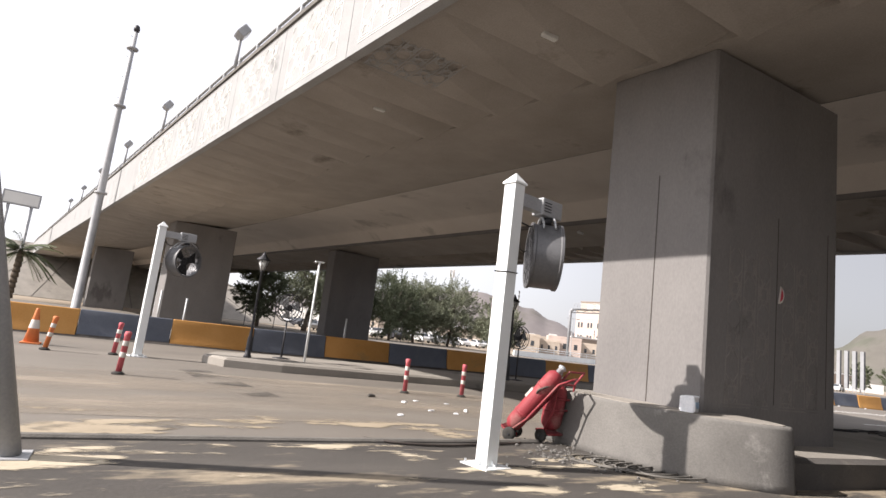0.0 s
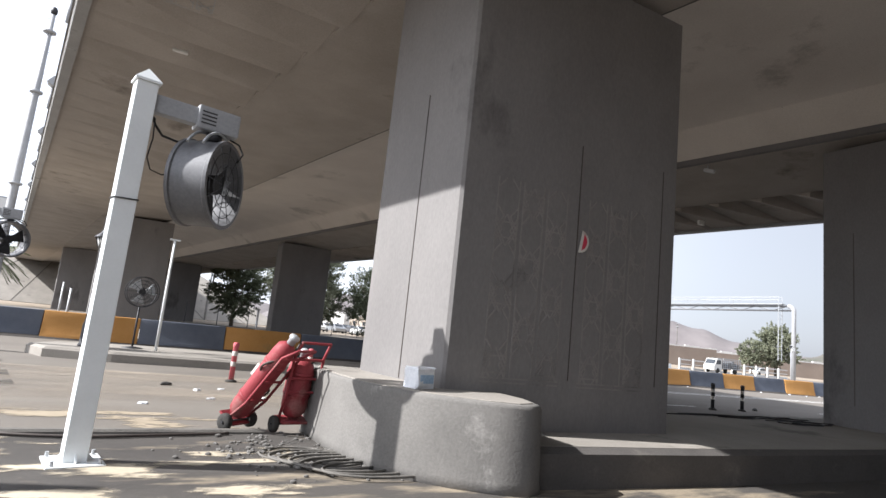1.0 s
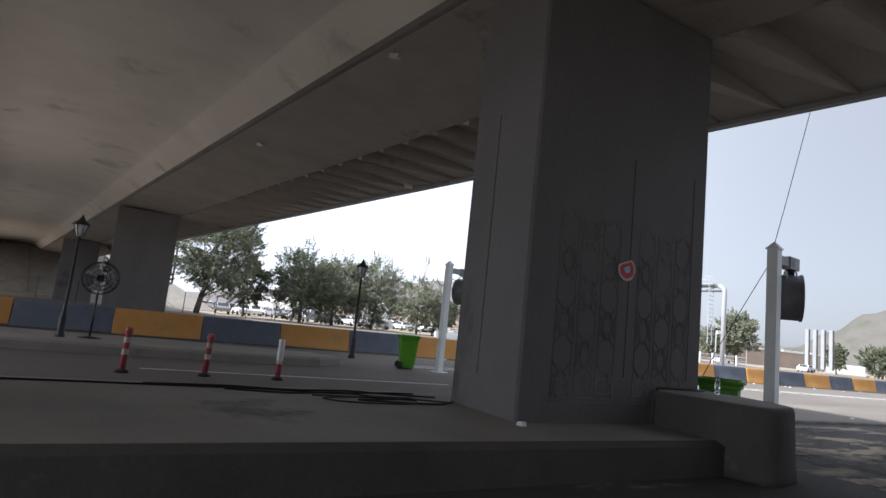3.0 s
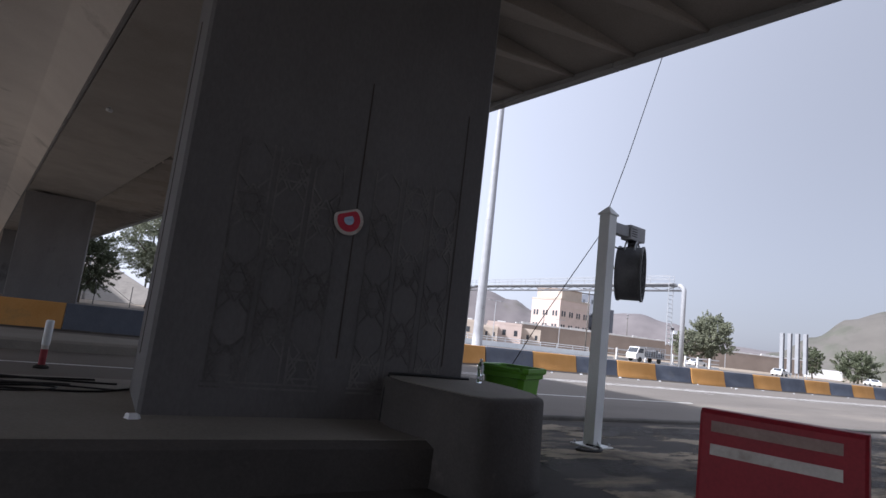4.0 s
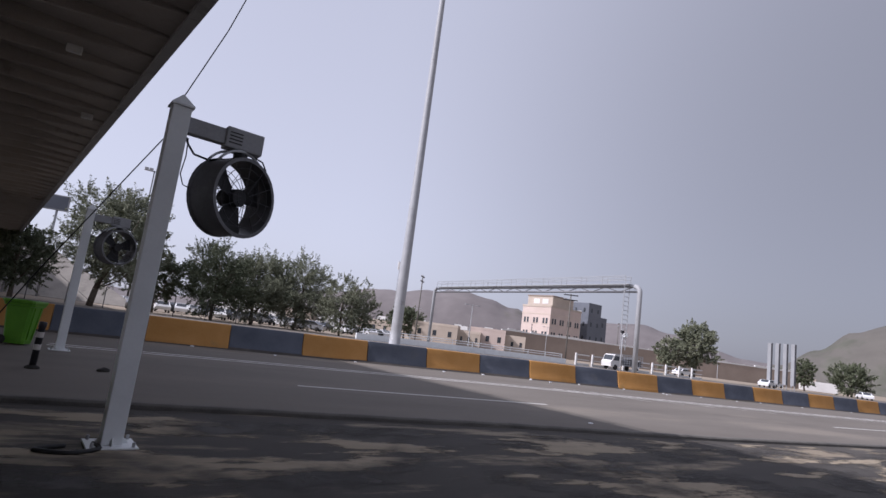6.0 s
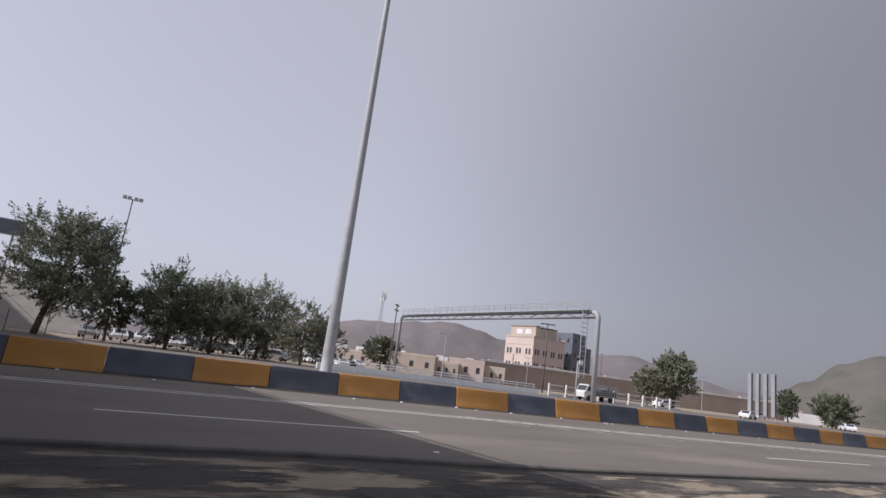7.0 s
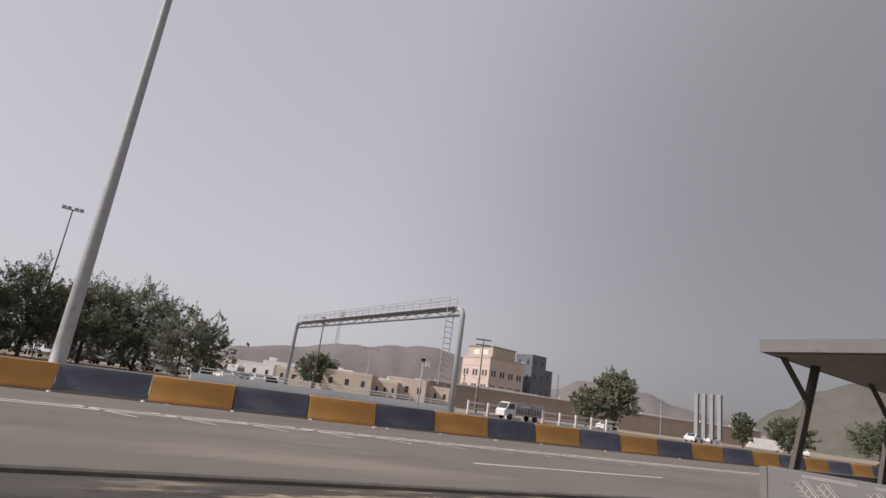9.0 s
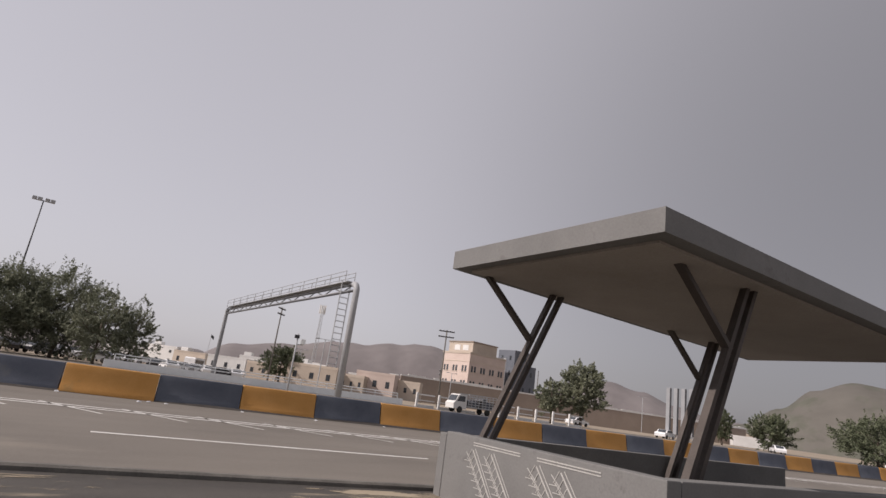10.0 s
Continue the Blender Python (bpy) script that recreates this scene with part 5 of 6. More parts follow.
# ---- trees ----
def tree(at, h, spread, seed, label, leaf="leaf", count=5200, trunk=0.16, group="trees along the road", low=0.16, size=0.17, lean=0.0):
    """Trunk, limbs and a crown of leafy twigs with a ragged outline and gaps."""
    rnd = random.Random(seed)
    t = thing("tree", at, label, "tree", group)
    bm = bmesh.new()
    pts = [Vector((0, 0, 0))]
    for k in range(1, 6):
        pts.append(pts[-1] + Vector((lean / 5 + rnd.uniform(-0.12, 0.12), rnd.uniform(-0.12, 0.12), h * 0.14)))
    for k, (a, b) in enumerate(zip(pts, pts[1:])):
        rod(bm, a, b, trunk * (1 - 0.13 * k), trunk * (1 - 0.13 * (k + 1)), 8)
    part("trunk", bm, M["bark"], t)
    zc, hz = h * (1 + low) / 2, h * (1 - low) / 2

    def envelope(d):
        return 0.94 + 0.42 * noise.noise(d * 1.7 + Vector((seed * 3.7, 0, 0))) + 0.16 * noise.noise(d * 5 + Vector((0, seed, 0)))

    for k in range(11):
        limb = bmesh.new()
        a = 2.4 * k + rnd.uniform(-0.4, 0.4)
        base = pts[1 + k % 5]
        d = Vector((math.cos(a), math.sin(a), rnd.uniform(-0.5, 1.0))).normalized()
        tip = Vector((d.x * spread, d.y * spread, d.z * hz)) * envelope(d) * 0.85 + Vector((lean, 0, zc))
        mid = base.lerp(tip, 0.5) + Vector((0, 0, -0.05 * h))
        pipe(limb, [base, base.lerp(mid, 0.5), mid, tip], trunk * 0.22, 5)
        part("limb", limb, M["bark"], t)
    verts, faces = [], []
    total = int(count * 2.7)
    per = 34
    while len(faces) < total * 2:
        d = Vector((rnd.gauss(0, 1), rnd.gauss(0, 1), rnd.gauss(0, 1))).normalized()
        r = envelope(d) * (0.25 + 0.75 * rnd.random() ** 0.55)
        c = Vector((lean + d.x * spread * r, d.y * spread * r, zc + d.z * hz * r))
        if noise.noise(c * (2.2 / spread) * 1.3 + Vector((seed, seed, 0))) < -0.09 or c.z < low * h:
            continue
        grow = (Vector((d.x, d.y, d.z + 0.5)).normalized() + 0.6 * Vector((rnd.gauss(0, 1), rnd.gauss(0, 1), rnd.gauss(0, 1))).normalized()) * spread * rnd.uniform(0.12, 0.32)
        for n in range(per):
            f = n / per
            q = c + grow * f + Vector((rnd.gauss(0, 1), rnd.gauss(0, 1), rnd.gauss(0, 1))) * spread * 0.04 * (1.15 - f)
            u = Vector((rnd.gauss(0, 1), rnd.gauss(0, 1), rnd.gauss(0, 0.7))).normalized()
            v = u.orthogonal().normalized()
            v = (v * math.cos(a := rnd.uniform(0, 6.28)) + u.cross(v) * math.sin(a)).normalized()
            z = size * rnd.uniform(0.45, 1.0)
            w = u.cross(v) * z * 0.25
            i = len(verts)
            verts += [q - u * z, q + v * z * 0.42 + w, q + u * z, q - v * z * 0.42 + w]
            faces += [(i, i + 1, i + 2), (i, i + 2, i + 3)]
    me = bpy.data.meshes.new("crown")
    me.from_pydata([tuple(p) for p in verts], [], faces)
    me.materials.append(M[leaf])
    crown = new("crown", me)
    crown.parent = t
    return t


TL = "dusty green broad leaved tree behind the median"
tree((19.7, 66.0, -0.05), 12.6, 4.7, 11, "tall dusty green tree with a dark leaning trunk and open crown", count=18000, trunk=0.32, size=0.165, lean=1.3)
tree((13.65, 62.8, -0.05), 7.2, 2.8, 12, "dark dense tree beside the embankment", "leaf_dark", 9000, 0.22, size=0.15, low=0.14)
tree((31.4, 67.5, -0.05), 8.4, 4.0, 13, TL, "leaf_dark", 13000, 0.2, size=0.15, low=0.07)
tree((36.4, 70.5, -0.05), 8.8, 4.8, 14, TL, count=16000, trunk=0.22, size=0.15, low=0.07)
tree((41.4, 69.5, -0.05), 8.5, 4.2, 15, TL, count=13500, trunk=0.2, size=0.15, low=0.07)
tree((45.2, 63.5, -0.05), 7.0, 2.9, 16, TL, count=7000, trunk=0.15, size=0.135, low=0.08)
tree((48.0, 64.5, -0.05), 6.4, 2.3, 17, TL, count=5200, trunk=0.14, size=0.135, low=0.08)
tree((25.6, 72.0, -0.05), 6.8, 3.2, 18, TL, "leaf_dark", 4500, 0.18, size=0.2)
tree((112.5, 65.0, -0.05), 10.3, 3.5, 19, "round topped green tree beside the white fence", count=8000, trunk=0.26, size=0.24)
tree((107.5, 66.5, -0.05), 6.8, 2.3, 20, "small dusty tree beside a larger one", count=4200, trunk=0.18, size=0.22)
tree((78.0, 113.0, -0.05), 7.0, 4.2, 21, "low dark tree among the houses", "leaf_dark", 5000, 0.25, size=0.25)
tree((160.0, 71.0, -0.05), 7.2, 2.2, 25, "small dark tree beside a white container", "leaf_dark", 3500, 0.2, size=0.26, low=0.1)
tree((170.0, 66.0, -0.05), 7.0, 4.5, 22, "low round bush tree on open ground", "leaf_dark", 4500, 0.25, size=0.28, low=0.1)
tree((172.0, 48.0, -0.05), 8.5, 6.5, 23, "broad low bush tree on open ground", "leaf_dark", 7000, 0.3, size=0.28, low=0.05)
tree((150.0, 32.0, -0.05), 6.5, 5.0, 24, "broad low bush tree on open ground", "leaf_dark", 6000, 0.3, size=0.26, low=0.05)

# palm
palm = thing("palm_tree", (-8.5, 66.0, -0.05), "date palm with drooping dusty fronds", "palm tree")
bm = bmesh.new()
for k in range(9):
    rod(bm, (0.02 * k, 0, 0.5 * k), (0.02 * k, 0, 0.5 * k + 0.5), 0.34, 0.27, 8)
part("trunk", bm, M["bark"], palm)
rnd = random.Random(5)
for k in range(44):
    a, el = 2.4 * k, rnd.uniform(-0.35, 1.25)
    bm = bmesh.new()
    L = rnd.uniform(2.4, 3.4)
    d = Vector((math.cos(a), math.sin(a), 0))
    spine = [Vector((0.15, 0, 4.5)) + d * (L * s * math.cos(el * (1 - s))) + Vector((0, 0, L * s * math.sin(el) - 1.5 * s * s)) for s in (0, 0.2, 0.4, 0.6, 0.8, 1.0)]
    pipe(bm, spine, 0.02, 4)
    side = Vector((-d.y, d.x, 0))
    for i in range(30):
        s = 0.12 + 0.88 * i / 29
        j = min(int(s * 5), 4)
        c = spine[j].lerp(spine[j + 1], s * 5 - j)
        for sg in (-1, 1):
            tip = c + side * sg * 0.55 * (1.15 - s) + d * 0.3 + Vector((0, 0, -0.2))
            f = [bm.verts.new(p) for p in (c, c + d * 0.09, tip)]
            bm.faces.new(f)
    part("frond", bm, M["palm"], palm)

# ---- parked cars ----
def car(at, turn, paint_name, label):
    c = thing("parked_car", at, label, "car", "cars in the car park", turn)
    bm = bmesh.new()
    prof = [(-2.2, 0.35), (-2.25, 0.75), (-2.1, 0.95), (-1.5, 1.0), (-0.95, 1.43), (0.5, 1.45), (1.1, 1.02), (2.0, 0.9), (2.25, 0.7), (2.25, 0.35)]

    def sec(k):
        return [(x * (0.97 + 0.03 * k), 0, z) for x, z in prof]
    loft(bm, [[(x * 0.96, -0.8, 0.35 + (z - 0.35) * 0.9) for x, z in prof], [(x, -0.72 if z > 1.1 else -0.88, z) for x, z in prof], [(x, 0.72 if z > 1.1 else 0.88, z) for x, z in prof], [(x * 0.96, 0.8, 0.35 + (z - 0.35) * 0.9) for x, z in prof]])
    part("body", bm, M[paint_name], c)
    bm = bmesh.new()
    win = [(-1.35, 1.04), (-0.9, 1.38), (0.42, 1.39), (0.92, 1.06)]
    loft(bm, [[(x, -0.9 + 0.12 * (z - 1.0), z) for x, z in win], [(x, 0.9 - 0.12 * (z - 1.0), z) for x, z in win]])
    part("side_windows", bm, M["window"], c)
    for x0, z0, x1, z1, nm in ((0.56, 1.42, 1.08, 1.06, "windscreen"), (-1.0, 1.42, -1.48, 1.03, "rear_window")):
        bm = bmesh.new()
        o = 0.02 if x1 > 0 else -0.02
        loft(bm, [[(x0 + o, y, z0), (x1 + o, y, z1), (x1 + o - 0.05, y, z1 - 0.05), (x0 + o - 0.05, y, z0 - 0.05)] for y in (-0.64, 0.64)])
        part(nm, bm, M["window"], c)
    for x in (-1.35, 1.4):
        for y in (-0.8, 0.8):
            bm = bmesh.new()
            lathe(bm, [(0.05, -0.1), (0.3, -0.1), (0.32, -0.06), (0.32, 0.06), (0.3, 0.1), (0.05, 0.1)], 14, Matrix.Translation((x, y, 0.32)) @ pose(0, 0, 0, 90, 0, 0))
            part("wheel", bm, M["rubber"], c)
    return c


leads = [car((30.0, 88.0, -0.05), 85, "car_white", "white saloon car in the crowded car park"), car((33.0, 88.0, -0.05), 95, "car_silver", "silver saloon car in the crowded car park"),
         car((36.0, 88.0, -0.05), 88, "car_dark", "dark saloon car in the crowded car park")]
rnd = random.Random(9)
for row, (y, x0, x1) in enumerate(((80.0, 24, 58), (89.0, 39, 62), (97.0, 16, 66), (112.0, 12, 70), (130.0, 10, 74), (150.0, 8, 80))):
    x = x0
    while x < x1:
        if rnd.random() < 0.74:
            copy_thing(rnd.choices(leads, (4, 4, 3))[0], pose(x, y + rnd.uniform(-2.6, 2.6), -0.05, 0, 0, rnd.choice((88, 268, 40, 140)) + rnd.uniform(-12, 12)))
        x += rnd.uniform(2.7, 3.6)
for x, y, tn in ((150.0, 72.0, 10), (153.0, 56.0, 40), (120.0, 73.0, 5), (160.0, 40.0, 70), (163.5, 38.5, 65), (166.0, 41.0, 75), (128.0, 61.0, 15)):
    copy_thing(leads[0], pose(x, y, -0.05, 0, 0, tn))


van = thing("parked_van", (61.8, 112.0, -0.05), "white boxy minibus parked by the houses", "van", turn=60)
bm = bmesh.new()
loft(bm, [[(-2.6, y, 0.4), (-2.6, y, 2.3), (-2.4, y, 2.5), (1.9, y, 2.5), (2.5, y, 1.4), (2.6, y, 0.5)] for y in (-0.95, 0.95)])
part("body", bm, M["car_white"], van)
for y in (-0.965, 0.965):
    bm = bmesh.new()
    box(bm, (-2.3, y - 0.01, 1.45), (1.7, y + 0.01, 2.15))
    part("side_window", bm, M["window"], van)
bm = bmesh.new()
loft(bm, [[(1.98, y, 2.4), (2.46, y, 1.55), (2.43, y, 1.5), (1.93, y, 2.38)] for y in (-0.8, 0.8)])
part("windscreen", bm, M["window"], van)
for x in (-1.6, 1.7):
    for y in (-0.85, 0.85):
        bm = bmesh.new()
        lathe(bm, [(0.05, -0.1), (0.34, -0.1), (0.36, 0.0), (0.34, 0.1), (0.05, 0.1)], 12, Matrix.Translation((x, y, 0.36)) @ pose(0, 0, 0, 90, 0, 0))
        part("wheel", bm, M["rubber"], van)


def crate_truck(at, turn):
    """A white cab and a flat bed with slatted sides full of crates."""
    t = thing("crate_truck", at, "white light truck with slatted sides loaded with crates", "truck", turn=turn)
    bm = bmesh.new()
    loft(bm, [[(-3.15, y, 0.45), (-3.2, y, 1.05), (-2.95, y, 1.3), (-2.55, y, 2.05), (-2.3, y, 2.15), (-1.35, y, 2.15), (-1.3, y, 0.45)] for y in (-0.9, 0.9)])
    cab = part("cab", bm, M["house_white"], t)
    for y in (-0.915, 0.915):
        bm = bmesh.new()
        loft(bm, [[(-2.75, y - 0.01, 1.32), (-2.42, y - 0.01, 1.95), (-1.6, y - 0.01, 1.95), (-1.6, y - 0.01, 1.32)], [(-2.75, y + 0.01, 1.32), (-2.42, y + 0.01, 1.95), (-1.6, y + 0.01, 1.95), (-1.6, y + 0.01, 1.32)]])
        part("side_window", bm, M["window"], cab)
    bm = bmesh.new()
    loft(bm, [[(-2.98, y, 1.35), (-2.62, y, 2.0), (-2.58, y, 1.98), (-2.93, y, 1.33)] for y in (-0.8, 0.8)])
    part("windscreen", bm, M["window"], cab)
    bm = bmesh.new()
    box(bm, (-1.2, -0.95, 0.7), (3.1, 0.95, 0.85), bevel=0.02)
    bed = part("load_bed", bm, M["greysteel"], t)
    for y in (-0.95, 0.95):
        for k in range(9):
            bm = bmesh.new()
            x = -1.15 + 0.525 * k
            box(bm, (x, y - 0.025, 0.86), (x + 0.06, y + 0.025, 2.2))
            part("stake", bm, M["galv"], bed)
        for z in (1.05, 1.35, 1.65, 1.95, 2.2):
            bm = bmesh.new()
            box(bm, (-1.15, y - 0.045, z), (3.1, y + 0.045, z + 0.08))
            part("side_rail", bm, M["galv"], bed)
    rnd = random.Random(31)
    for k in range(6):
        bm = bmesh.new()
        x = -1.05 + 0.68 * k
        box(bm, (x, -0.85, 0.87), (x + 0.62, 0.85, 1.5 + rnd.uniform(0, 0.6)), bevel=0.02)
        part("crate", bm, M[("drum", "slate", "brown")[k % 3]], bed)
    for x in (-2.25, 1.9):
        for y in (-0.82, 0.82):
            bm = bmesh.new()
            lathe(bm, [(0.06, -0.12), (0.36, -0.12), (0.39, -0.06), (0.39, 0.06), (0.36, 0.12), (0.06, 0.12)], 14, Matrix.Translation((x, y, 0.39)) @ pose(0, 0, 0, 90, 0, 0))
            part("wheel", bm, M["rubber"], t)
    return t


crate_truck((85.5, 57.0, 0.0), 0)


def building(at, size, turn, mat, label, storeys=2, cols=4, wins=True, parapet=0.5, group="low houses", roof_room=0.0):
    w, d, h = size
    b = thing("house", at, label, "building", group, turn)
    bm = bmesh.new()
    box(bm, (-w / 2, -d / 2, 0), (w / 2, d / 2, h))
    wall = part("wall", bm, M[mat], b)
    bm = bmesh.new()
    t = 0.25
    for a, c in (((-w / 2 - 0.03, -d / 2 - 0.03, h), (w / 2 + 0.03, -d / 2 + t, h + parapet)), ((-w / 2 - 0.03, d / 2 - t, h), (w / 2 + 0.03, d / 2 + 0.03, h + parapet)),
                 ((-w / 2 - 0.03, -d / 2 + t, h), (-w / 2 + t, d / 2 - t, h + parapet)), ((w / 2 - t, -d / 2 + t, h), (w / 2 + 0.03, d / 2 - t, h + parapet))):
        box(bm, a, c)
    part("roof_parapet", bm, M[mat], b)
    if roof_room:
        bm = bmesh.new()
        x0, y0 = -w / 2 + (w - 2.6) * roof_room, -d / 2 + 0.8
        box(bm, (x0, y0, h), (x0 + 2.2, y0 + 2.0, h + 1.5), bevel=0.05)
        part("roof_room", bm, M["house_white"], b, "white box room on the roof")
    if wins:
        sh = h / storeys
        for s in range(storeys):
            for side in (0, 1):
                length = w if side == 0 else d
                n = cols if side == 0 else max(1, round(cols * d / w))
                for k in range(n):
                    u = -length / 2 + (k + 0.5) * length / n
                    ww, wh, zc = min(0.8, length / n * 0.3), sh * 0.3, (s + 0.58) * sh
                    bm = bmesh.new()
                    if side == 0:
                        box(bm, (u - ww / 2, -d / 2 - 0.04, zc - wh / 2), (u + ww / 2, -d / 2 + 0.1, zc + wh / 2))
                    else:
                        box(bm, (-w / 2 - 0.04, u - ww / 2, zc - wh / 2), (-w / 2 + 0.1, u + ww / 2, zc + wh / 2))
                    part("window", bm, M["window"], b)
    return b


# the pink block with its grey tower: pairs of small windows under a pale string course
def pink_block():
    b = thing("apartment_block", (146.0, 143.3, -0.05), "pink rendered flat roofed block with a set back top storey", "building", "pink block", 10)
    w, d, h = 15.6, 11.8, 15.2
    bm = bmesh.new()
    box(bm, (-w / 2, -d / 2, 0), (w / 2, d / 2, h))
    part("wall", bm, M["house_pink"], b)
    for z, hh, o in ((h, 0.55, 0.12), (h - 2.3, 0.22, 0.08)):
        bm = bmesh.new()
        t = 0.3
        for a, c in (((-w / 2 - o, -d / 2 - o, z), (w / 2 + o, -d / 2 + t, z + hh)), ((-w / 2 - o, d / 2 - t, z), (w / 2 + o, d / 2 + o, z + hh)),
                     ((-w / 2 - o, -d / 2 + t, z), (-w / 2 + t, d / 2 - t, z + hh)), ((w / 2 - t, -d / 2 + t, z), (w / 2 + o, d / 2 - t, z + hh))):
            box(bm, a, c)
        part("roof_parapet" if z == h else "string_course", bm, M["house_cream"], b)
    for zc in (h - 4.3, h - 8.6):
        for side, length, n in ((0, w, 4), (1, d, 3)):
            for k in range(n):
                for e in (-0.62, 0.62):
                    u = -length / 2 + (k + 0.5) * length / n + e
                    bm = bmesh.new()
                    if side == 0:
                        box(bm, (u - 0.38, -d / 2 - 0.05, zc - 0.85), (u + 0.38, -d / 2 + 0.1, zc + 0.85))
                    else:
                        box(bm, (-w / 2 - 0.05, u - 0.38, zc - 0.85), (-w / 2 + 0.1, u + 0.38, zc + 0.85))
                    win = part("window", bm, M["window"], b)
                    bm = bmesh.new()
                    if side == 0:
                        box(bm, (u - 0.48, -d / 2 - 0.14, zc - 1.0), (u + 0.48, -d / 2 - 0.06, zc - 0.86))
                    else:
                        box(bm, (-w / 2 - 0.14, u - 0.48, zc - 1.0), (-w / 2 - 0.06, u + 0.48, zc - 0.86))
                    part("window_sill", bm, M["house_cream"], win)
    bm = bmesh.new()
    box(bm, (-w / 2 + 1.6, -d / 2 + 0.9, h + 0.02), (w / 2 - 3.4, d / 2 - 0.5, h + 3.6))
    top = part("top_storey", bm, M["house_cream"], b, "cream rendered set back storey")
    bm = bmesh.new()
    box(bm, (-w / 2 + 1.4, -d / 2 + 0.7, h + 3.61), (w / 2 - 3.2, d / 2 - 0.3, h + 3.95))
    part("roof_slab", bm, M["house_brown"], top)
    for y0 in (-3.2, 0.4):
        bm = bmesh.new()
        box(bm, (-w / 2 + 1.54, y0, h + 1.2), (-w / 2 + 1.7, y0 + 2.4, h + 2.8))
        part("window", bm, M["house_white"], top, "white shuttered window")
    bm = bmesh.new()
    rod(bm, (w / 2 + 0.9, -d / 2 + 1.5, 0), (w / 2 + 0.9, -d / 2 + 1.5, 16.2), 0.75, n=10)
    part("round_shaft", bm, M["house_white"], b, "pale round shaft at the corner")


pink_block()
building((162.3, 144.3, -0.05), (7.2, 7, 18.9), 10, "house_grey", "blue grey clad stair tower", 4, 2, group="pink block")
building((168.6, 146.0, -0.05), (4.6, 6, 14.8), 10, "house_grey", "lower blue grey clad block", 3, 1, group="pink block")
for x, y, w, d, h, mt, lab in ((84.5, 110.0, 10, 7, 3.9, "house_cream", "cream flat roofed house before the compound wall"), (97.5, 108.5, 8, 7, 4.3, "house_pink", "pink flat roofed house before the compound wall"),
                               (91.5, 107.0, 5, 5, 3.1, "house_cream", "low cream annex beside a pink house"), (105.0, 109.0, 6, 6, 3.5, "house_cream", "small cream house at the wall's corner")):
    building((x, y, -0.05), (w, d, h), -36, mt, lab, 1, 3)
rnd = random.Random(21)
for x, y, w, d, h, mt in ((92, 134, 12, 9, 4.0, "house_cream"), (104, 132, 9, 8, 4.6, "house_brown"), (113, 131, 8, 7, 5.4, "house_cream"), (121, 128, 7, 7, 4.2, "house_pink"),
                          (84, 142, 9, 8, 4.4, "house_cream"), (98, 148, 9, 8, 6.5, "house_white"), (78, 158, 10, 9, 5.0, "house_white"), (88, 170, 9, 8, 6.6, "house_white"),
                          (72, 176, 10, 8, 5.2, "house_cream"), (106, 165, 8, 8, 6.4, "house_cream"), (118, 160, 9, 8, 6.0, "house_white"), (66, 196, 12, 9, 6.5, "house_white"),
                          (56, 205, 10, 9, 6.0, "house_white"), (128, 150, 8, 8, 5.5, "house_cream"), (94, 190, 10, 9, 7.2, "house_white"), (210, 118, 14, 9, 4.5, "house_white"),
                          (226, 110, 12, 9, 4.0, "house_cream"), (196, 128, 9, 8, 4.6, "house_cream"), (200, 88, 9, 3, 2.7, "house_white"), (182, 116, 10, 8, 4.2, "house_cream")):
    building((x, y, -0.05), (w, d, 0.8 * h), rnd.uniform(-48, -30), mt, {"house_cream": "small cream rendered flat roofed house", "house_brown": "small brown rendered flat roofed house", "house_pink": "small pink rendered house", "house_white": "small white flat roofed house"}[mt], 1 if h < 5.5 else 2, 3, d > 4, roof_room=rnd.uniform(0.1, 0.95) if d > 4 and rnd.random() < 0.7 else 0.0)

# long compound wall with a pale coping
for (xa, ya), (xb, yb), h, mt, lab in (((86, 121), (107, 116.5), 3.3, "house_cream", "cream compound wall"), ((107, 116.5), (152, 106), 5.3, "house_brown", "long brown compound wall with pale coping"), ((152, 106), (205, 92), 4.6, "house_brown", "long brown compound wall with pale coping")):
    L = math.hypot(xb - xa, yb - ya)
    wl = thing("compound_wall", (xa, ya, -0.05), lab, "wall", "compound walls", math.degrees(math.atan2(yb - ya, xb - xa)))
    bm = bmesh.new()
    box(bm, (0, -0.15, 0), (L, 0.15, h))
    part("wall", bm, M[mt], wl)
    bm = bmesh.new()
    u = 0.0
    while u < L:
        v = min(L, u + rnd.uniform(1.2, 4.0))
        box(bm, (u, -0.22, h), (v - 0.02, 0.22, h + rnd.uniform(0.22, 0.62)))
        u = v
    part("coping", bm, M["house_white"], wl)

# white fence with square posts, and the low white wall that leads to it
for k in range(9):
    fn = thing("white_fence", (79.5 + 3.2 * k, 60.0, -0.05), "low white fence panel with a square post", "fence", "white fence panels")
    bm = bmesh.new()
    box(bm, (-0.13, -0.13, 0), (0.13, 0.13, 1.75), bevel=0.03)
    part("post", bm, M["house_white"], fn)
    for z, d in ((0.05, 0.3), (0.8, 0.12), (1.45, 0.16)):
        bm = bmesh.new()
        box(bm, (0.14, -0.07, z), (2.5, 0.07, z + d))
        part("rail", bm, M["house_white"], fn)
lw2 = thing("low_white_wall", (46.0, 60.0, -0.05), "long low white wall with a thin rail beyond the far road", "wall")
bm = bmesh.new()
box(bm, (0, -0.15, 0), (31.5, 0.15, 0.72))
part("wall", bm, M["white"], lw2)
